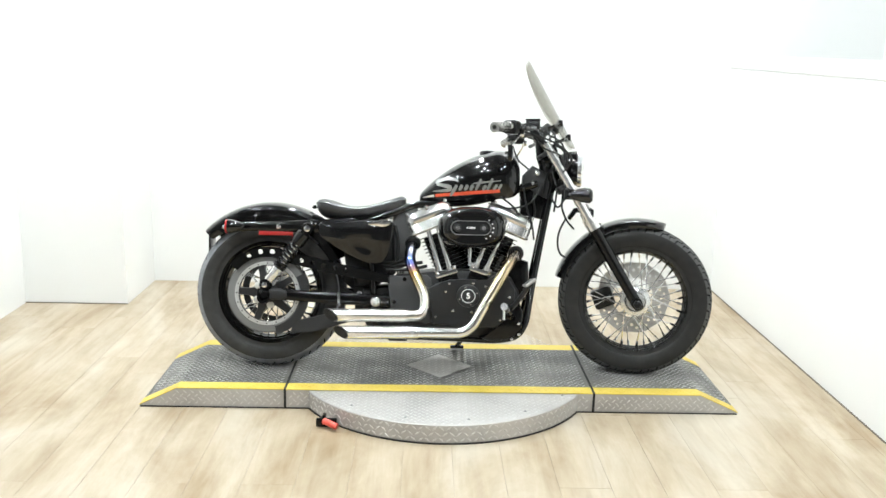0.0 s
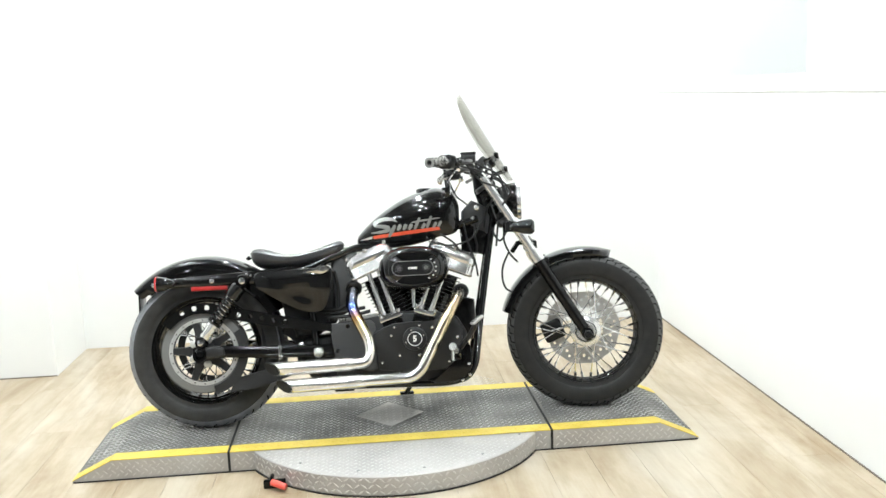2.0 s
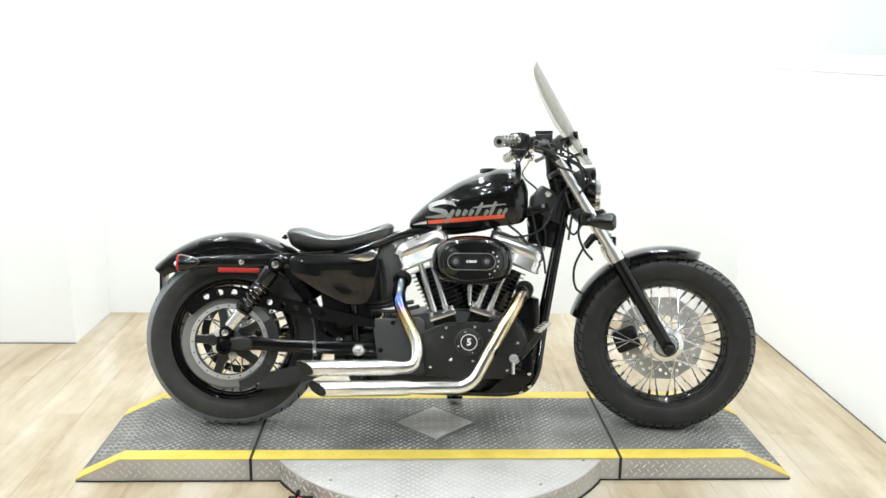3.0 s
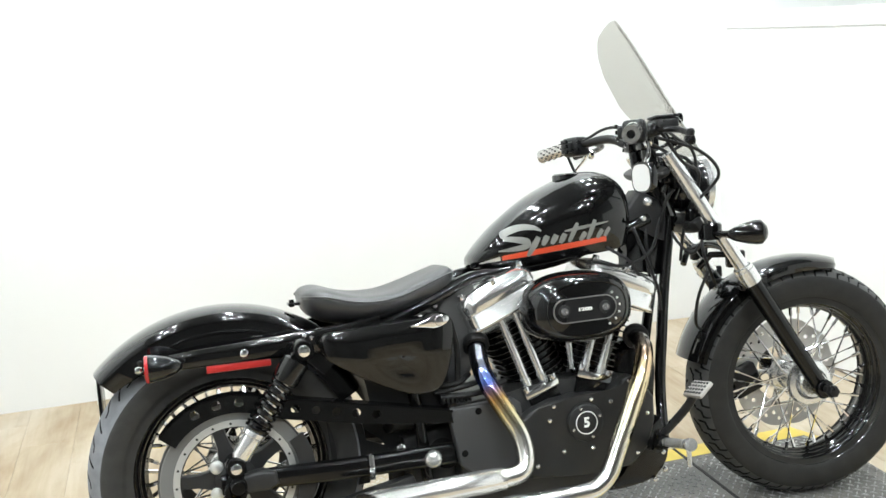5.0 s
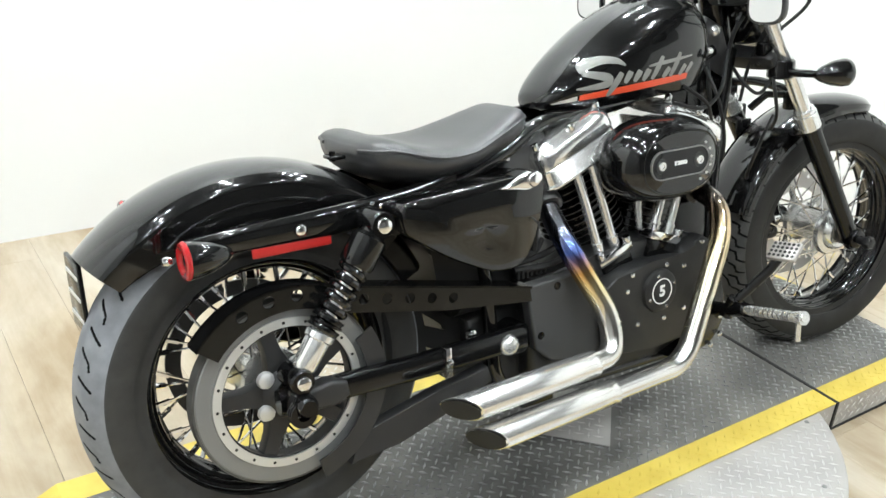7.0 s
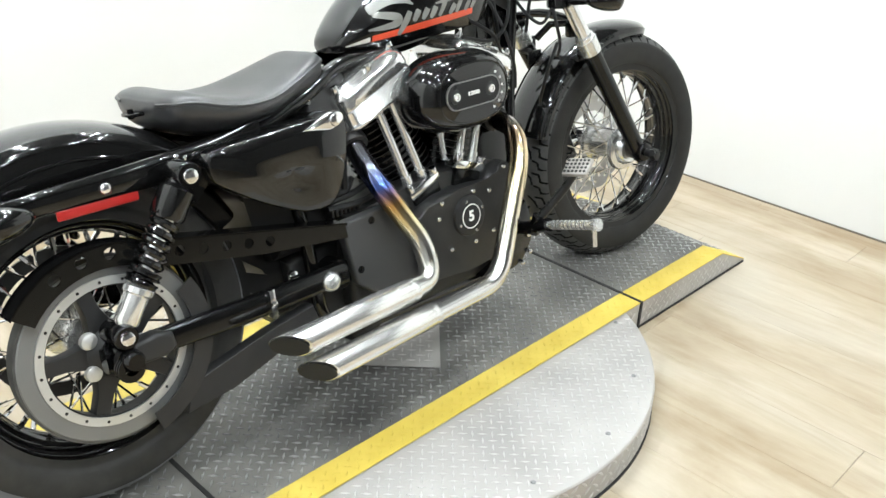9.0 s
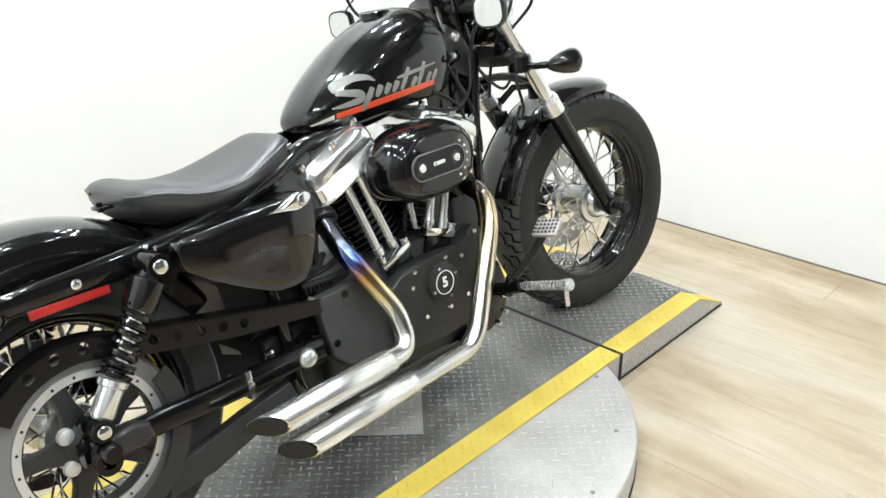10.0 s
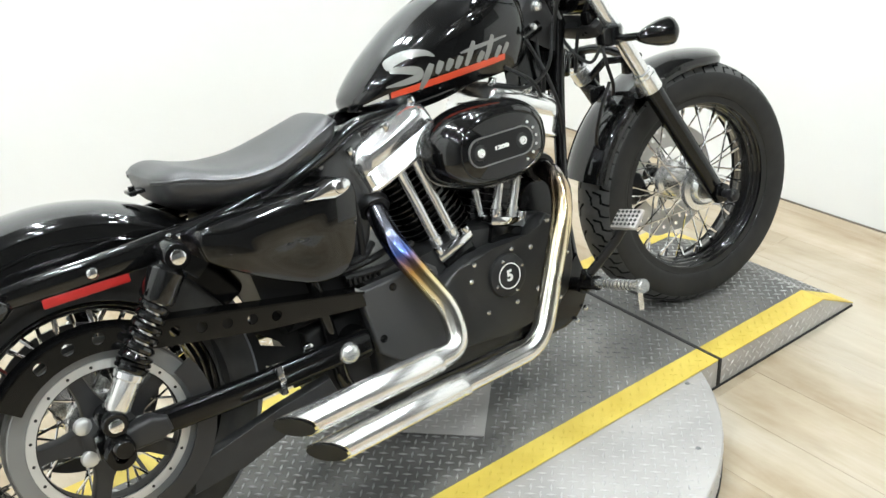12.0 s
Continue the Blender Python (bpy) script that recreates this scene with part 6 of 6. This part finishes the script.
pipe("rear_exhaust_pipe", [(-0.160, -0.080, 0.535), (-0.176, -0.160, 0.470), (-0.102, -0.206, 0.318), (-0.112, -0.231, 0.243), (-0.24, -0.237, 0.243)], 0.0228, 0.055, (-0.170, -0.238, 0.243), 0.0256, (-0.480, -0.240, 0.240), "heat-blued chrome exhaust pipe", PIPE)
pipe("front_exhaust_pipe", [(0.272, -0.080, 0.500), (0.250, -0.168, 0.484), (0.212, -0.210, 0.425), (0.090, -0.241, 0.206), (0.050, -0.244, 0.178), (-0.18, -0.249, 0.176)], 0.0228, 0.055, (-0.128, -0.249, 0.176), 0.0256, (-0.436, -0.252, 0.172), "heat-tinted chrome exhaust pipe", PIPE_GOLD)

# -- lower front of the engine, foot controls --
bm = bmesh.new()
prism(bm, [(0.20, 0.235), (0.285, 0.30), (0.302, 0.25), (0.298, 0.195), (0.283, 0.170), (0.258, 0.148), (0.225, 0.138), (0.15, 0.136), (0.12, 0.15), (0.18, 0.17)], -0.155, -0.10, 0.008, 2)
fc = part("control_bracket", bm, BLACK, bike, "black forward control bracket")
for x, z in ((0.283, 0.21), (0.255, 0.145), (0.285, 0.165)):
    bm = bmesh.new()
    bolt(bm, x, -0.155, z, 0.007, 0.006)
    part("control_bolt", bm, CHROME, fc)
bm = bmesh.new()
a, b = Vector((0.225, -0.275, 0.272)), Vector((0.200, -0.435, 0.306))
n = 12
tube(bm, [a + (b - a) * (k / n) for k in range(n + 1)], 0.017, 16, True, [0.009] + [0.0108 + 0.0006 * (k % 2) for k in range(1, n - 1)] + [0.0145, 0.0145])
tube(bm, [b + Vector((0.0, 0.012, -0.01)), b + Vector((0.0, 0.012, -0.052))], 0.0055, 8)
disc_between(bm, b + Vector((0, 0.001, 0)), b + Vector((-0.0005, -0.003, 0.0008)), 0.009, 12)
peg = part("foot_peg", bm, BRUSHED, fc, "ribbed chrome foot peg")
for q in range(8):
    bm = bmesh.new()
    disc_between(bm, a + (b - a) * (0.20 + 0.082 * q), a + (b - a) * (0.222 + 0.082 * q), 0.0113, 16)
    part("peg_groove", bm, DULL, fc, "dark ring on the foot peg")
bm = bmesh.new()
tube(bm, [(0.255, -0.15, 0.235), (0.24, -0.21, 0.250), a], 0.016, 12)
tube(bm, [(0.235, -0.215, 0.24), (0.235, -0.235, 0.285)], 0.014, 10)
part("peg_mount", bm, BLACK, fc)
bm = bmesh.new()
tube(bm, smooth_path([(0.235, -0.228, 0.270), (0.262, -0.25, 0.305), (0.288, -0.275, 0.345), (0.302, -0.290, 0.375)], 5), 0.0105, 10, True)
pedal = part("brake_pedal", bm, SATIN, fc, "black brake pedal arm")
bm = bmesh.new()
mm = Matrix.Translation((0.308, -0.300, 0.392)) @ Matrix.Rotation(radians(53), 4, "Y") @ Matrix.Rotation(radians(-8), 4, "X")
box(bm, -0.006, 0.006, -0.034, 0.034, -0.025, 0.025, 0.005, 2, mm)
pad = part("pedal_pad", bm, PADMETAL, fc, "chrome pedal pad")
bm = bmesh.new()
for i in range(6):
    for j in range(4):
        p, q = mm @ Vector((-0.0055, -0.0265 + 0.0106 * i, -0.0160 + 0.0107 * j)), mm @ Vector((-0.0074, -0.0265 + 0.0106 * i, -0.0160 + 0.0107 * j))
        disc_between(bm, p, q, 0.0035, 8)
tagged(part("pad_stud", bm, CAST, fc, "rubber studs"), kind="stuff")
bm = bmesh.new()
tube(bm, [(0.06, 0.09, 0.13), (0.055, 0.12, 0.10), (0.04, 0.205, 0.060)], 0.011, 10)
box(bm, 0.01, 0.07, 0.185, 0.23, 0.052, 0.064, 0.004)
part("side_stand", bm, BLACK, bike, "black side stand")
# left foot control, seen through the front wheel
bm = bmesh.new()
tube(bm, [(0.225, 0.26, 0.262), (0.20, 0.42, 0.285)], 0.016, 14)
part("foot_peg", bm, CHROME, bike, "chrome foot peg")

# front indicators
for side in (-1, 1):
    c = Vector((0.582, side * 0.248, 0.757))
    bm = bmesh.new()
    lathe(bm, [(0.0, -0.088), (0.008, -0.086), (0.018, -0.066), (0.027, -0.036), (0.031, -0.010), (0.031, 0.0), (0.027, 0.004)], 26, "x", c)
    tube(bm, [c + Vector((-0.050, 0, 0)), c + Vector((-0.082, -side * 0.050, -0.002)), (0.505, side * 0.145, 0.755)], 0.009, 10)
    lathe(bm, [(0.026, -0.022), (0.031, -0.018), (0.031, 0.018), (0.026, 0.022)], 20, "z", (0.500, side * 0.142, 0.760))
    ind = part("front_indicator", steered(bm), PAINT, bike, "black bullet turn signal", 50)
    bm = bmesh.new()
    lathe(bm, [(0.028, 0.002), (0.022, 0.010), (0.0, 0.014)], 24, "x", c)
    part("lens", steered(bm), SMOKE, ind, "dark smoked lens")

# small engine-side details
bm = bmesh.new()
for k in range(7):
    box(bm, -0.268 + 0.011 * k, -0.262 + 0.011 * k, -0.125, -0.10, 0.408, 0.425, 0.001)
part("belt_teeth", bm, HOSE, bike, "black belt teeth behind the cover")
for pts in ([(-0.19, -0.10, 0.47), (-0.23, -0.12, 0.455), (-0.29, -0.10, 0.45)], [(-0.10, -0.10, 0.44), (-0.18, -0.125, 0.425), (-0.27, -0.115, 0.425)], [(-0.12, -0.09, 0.455), (-0.20, -0.115, 0.445), (-0.28, -0.105, 0.435)], [(-0.235, -0.13, 0.61), (-0.222, -0.125, 0.54), (-0.225, -0.12, 0.46)]):
    bm = bmesh.new()
    tube(bm, smooth_path(pts, 6), 0.0075, 8)
    part("oil_hose", bm, HOSE, bike, "black oil hose")
bm = bmesh.new()
loft(bm, [[Vector((-0.205 + x * s + 0.16 * z * s, y, 0.562 + z * s)) for x, z in superellipse(36, 0.058, 0.136, 3.2)] for s, y in ((1.0, 0.07), (1.0, -0.046), (0.97, -0.056), (0.90, -0.063), (0.75, -0.067), (0.3, -0.069))])
part("coil_cover", bm, COVERSATIN, bike, "black cover behind the rear cylinder")

# ---- floor planks, last ----
PLANK_W, PLANK_L = 0.178, 1.22
plank = {}


def plank_mesh(w, l):
    key = (round(w, 3), round(l, 3))
    if key not in plank:
        bm = bmesh.new()
        g = 0.0003
        b = 0.0006
        ring = lambda o, z: [(g + o, g + o, z), (w - g - o, g + o, z), (w - g - o, l - g - o, z), (g + o, l - g - o, z)]
        loft(bm, [ring(0, -0.004), ring(0, -b), ring(b, 0.0)])
        me = bpy.data.meshes.new("plank")
        bm.to_mesh(me)
        bm.free()
        me.materials.append(WOOD)
        plank[key] = me
    return plank[key]


rng = random.Random(5)
x = XL
while x < XR - 0.01:
    w = min(PLANK_W, XR - x)
    y = YF + 0.0 - rng.choice((0.0, 0.4, 0.8, 0.2, 0.6))
    while y < YB:
        y1 = min(y + PLANK_L, YB)
        ya = max(y, YF)
        top = YC if x + 0.05 < XC else YB
        y1 = min(y1, top)
        if y1 - ya > 0.02:
            ob = new("plank", plank_mesh(w, y1 - ya))
            ob.parent = floor
            ob.location = (x, ya, 0)
        y += PLANK_L
    x += PLANK_W
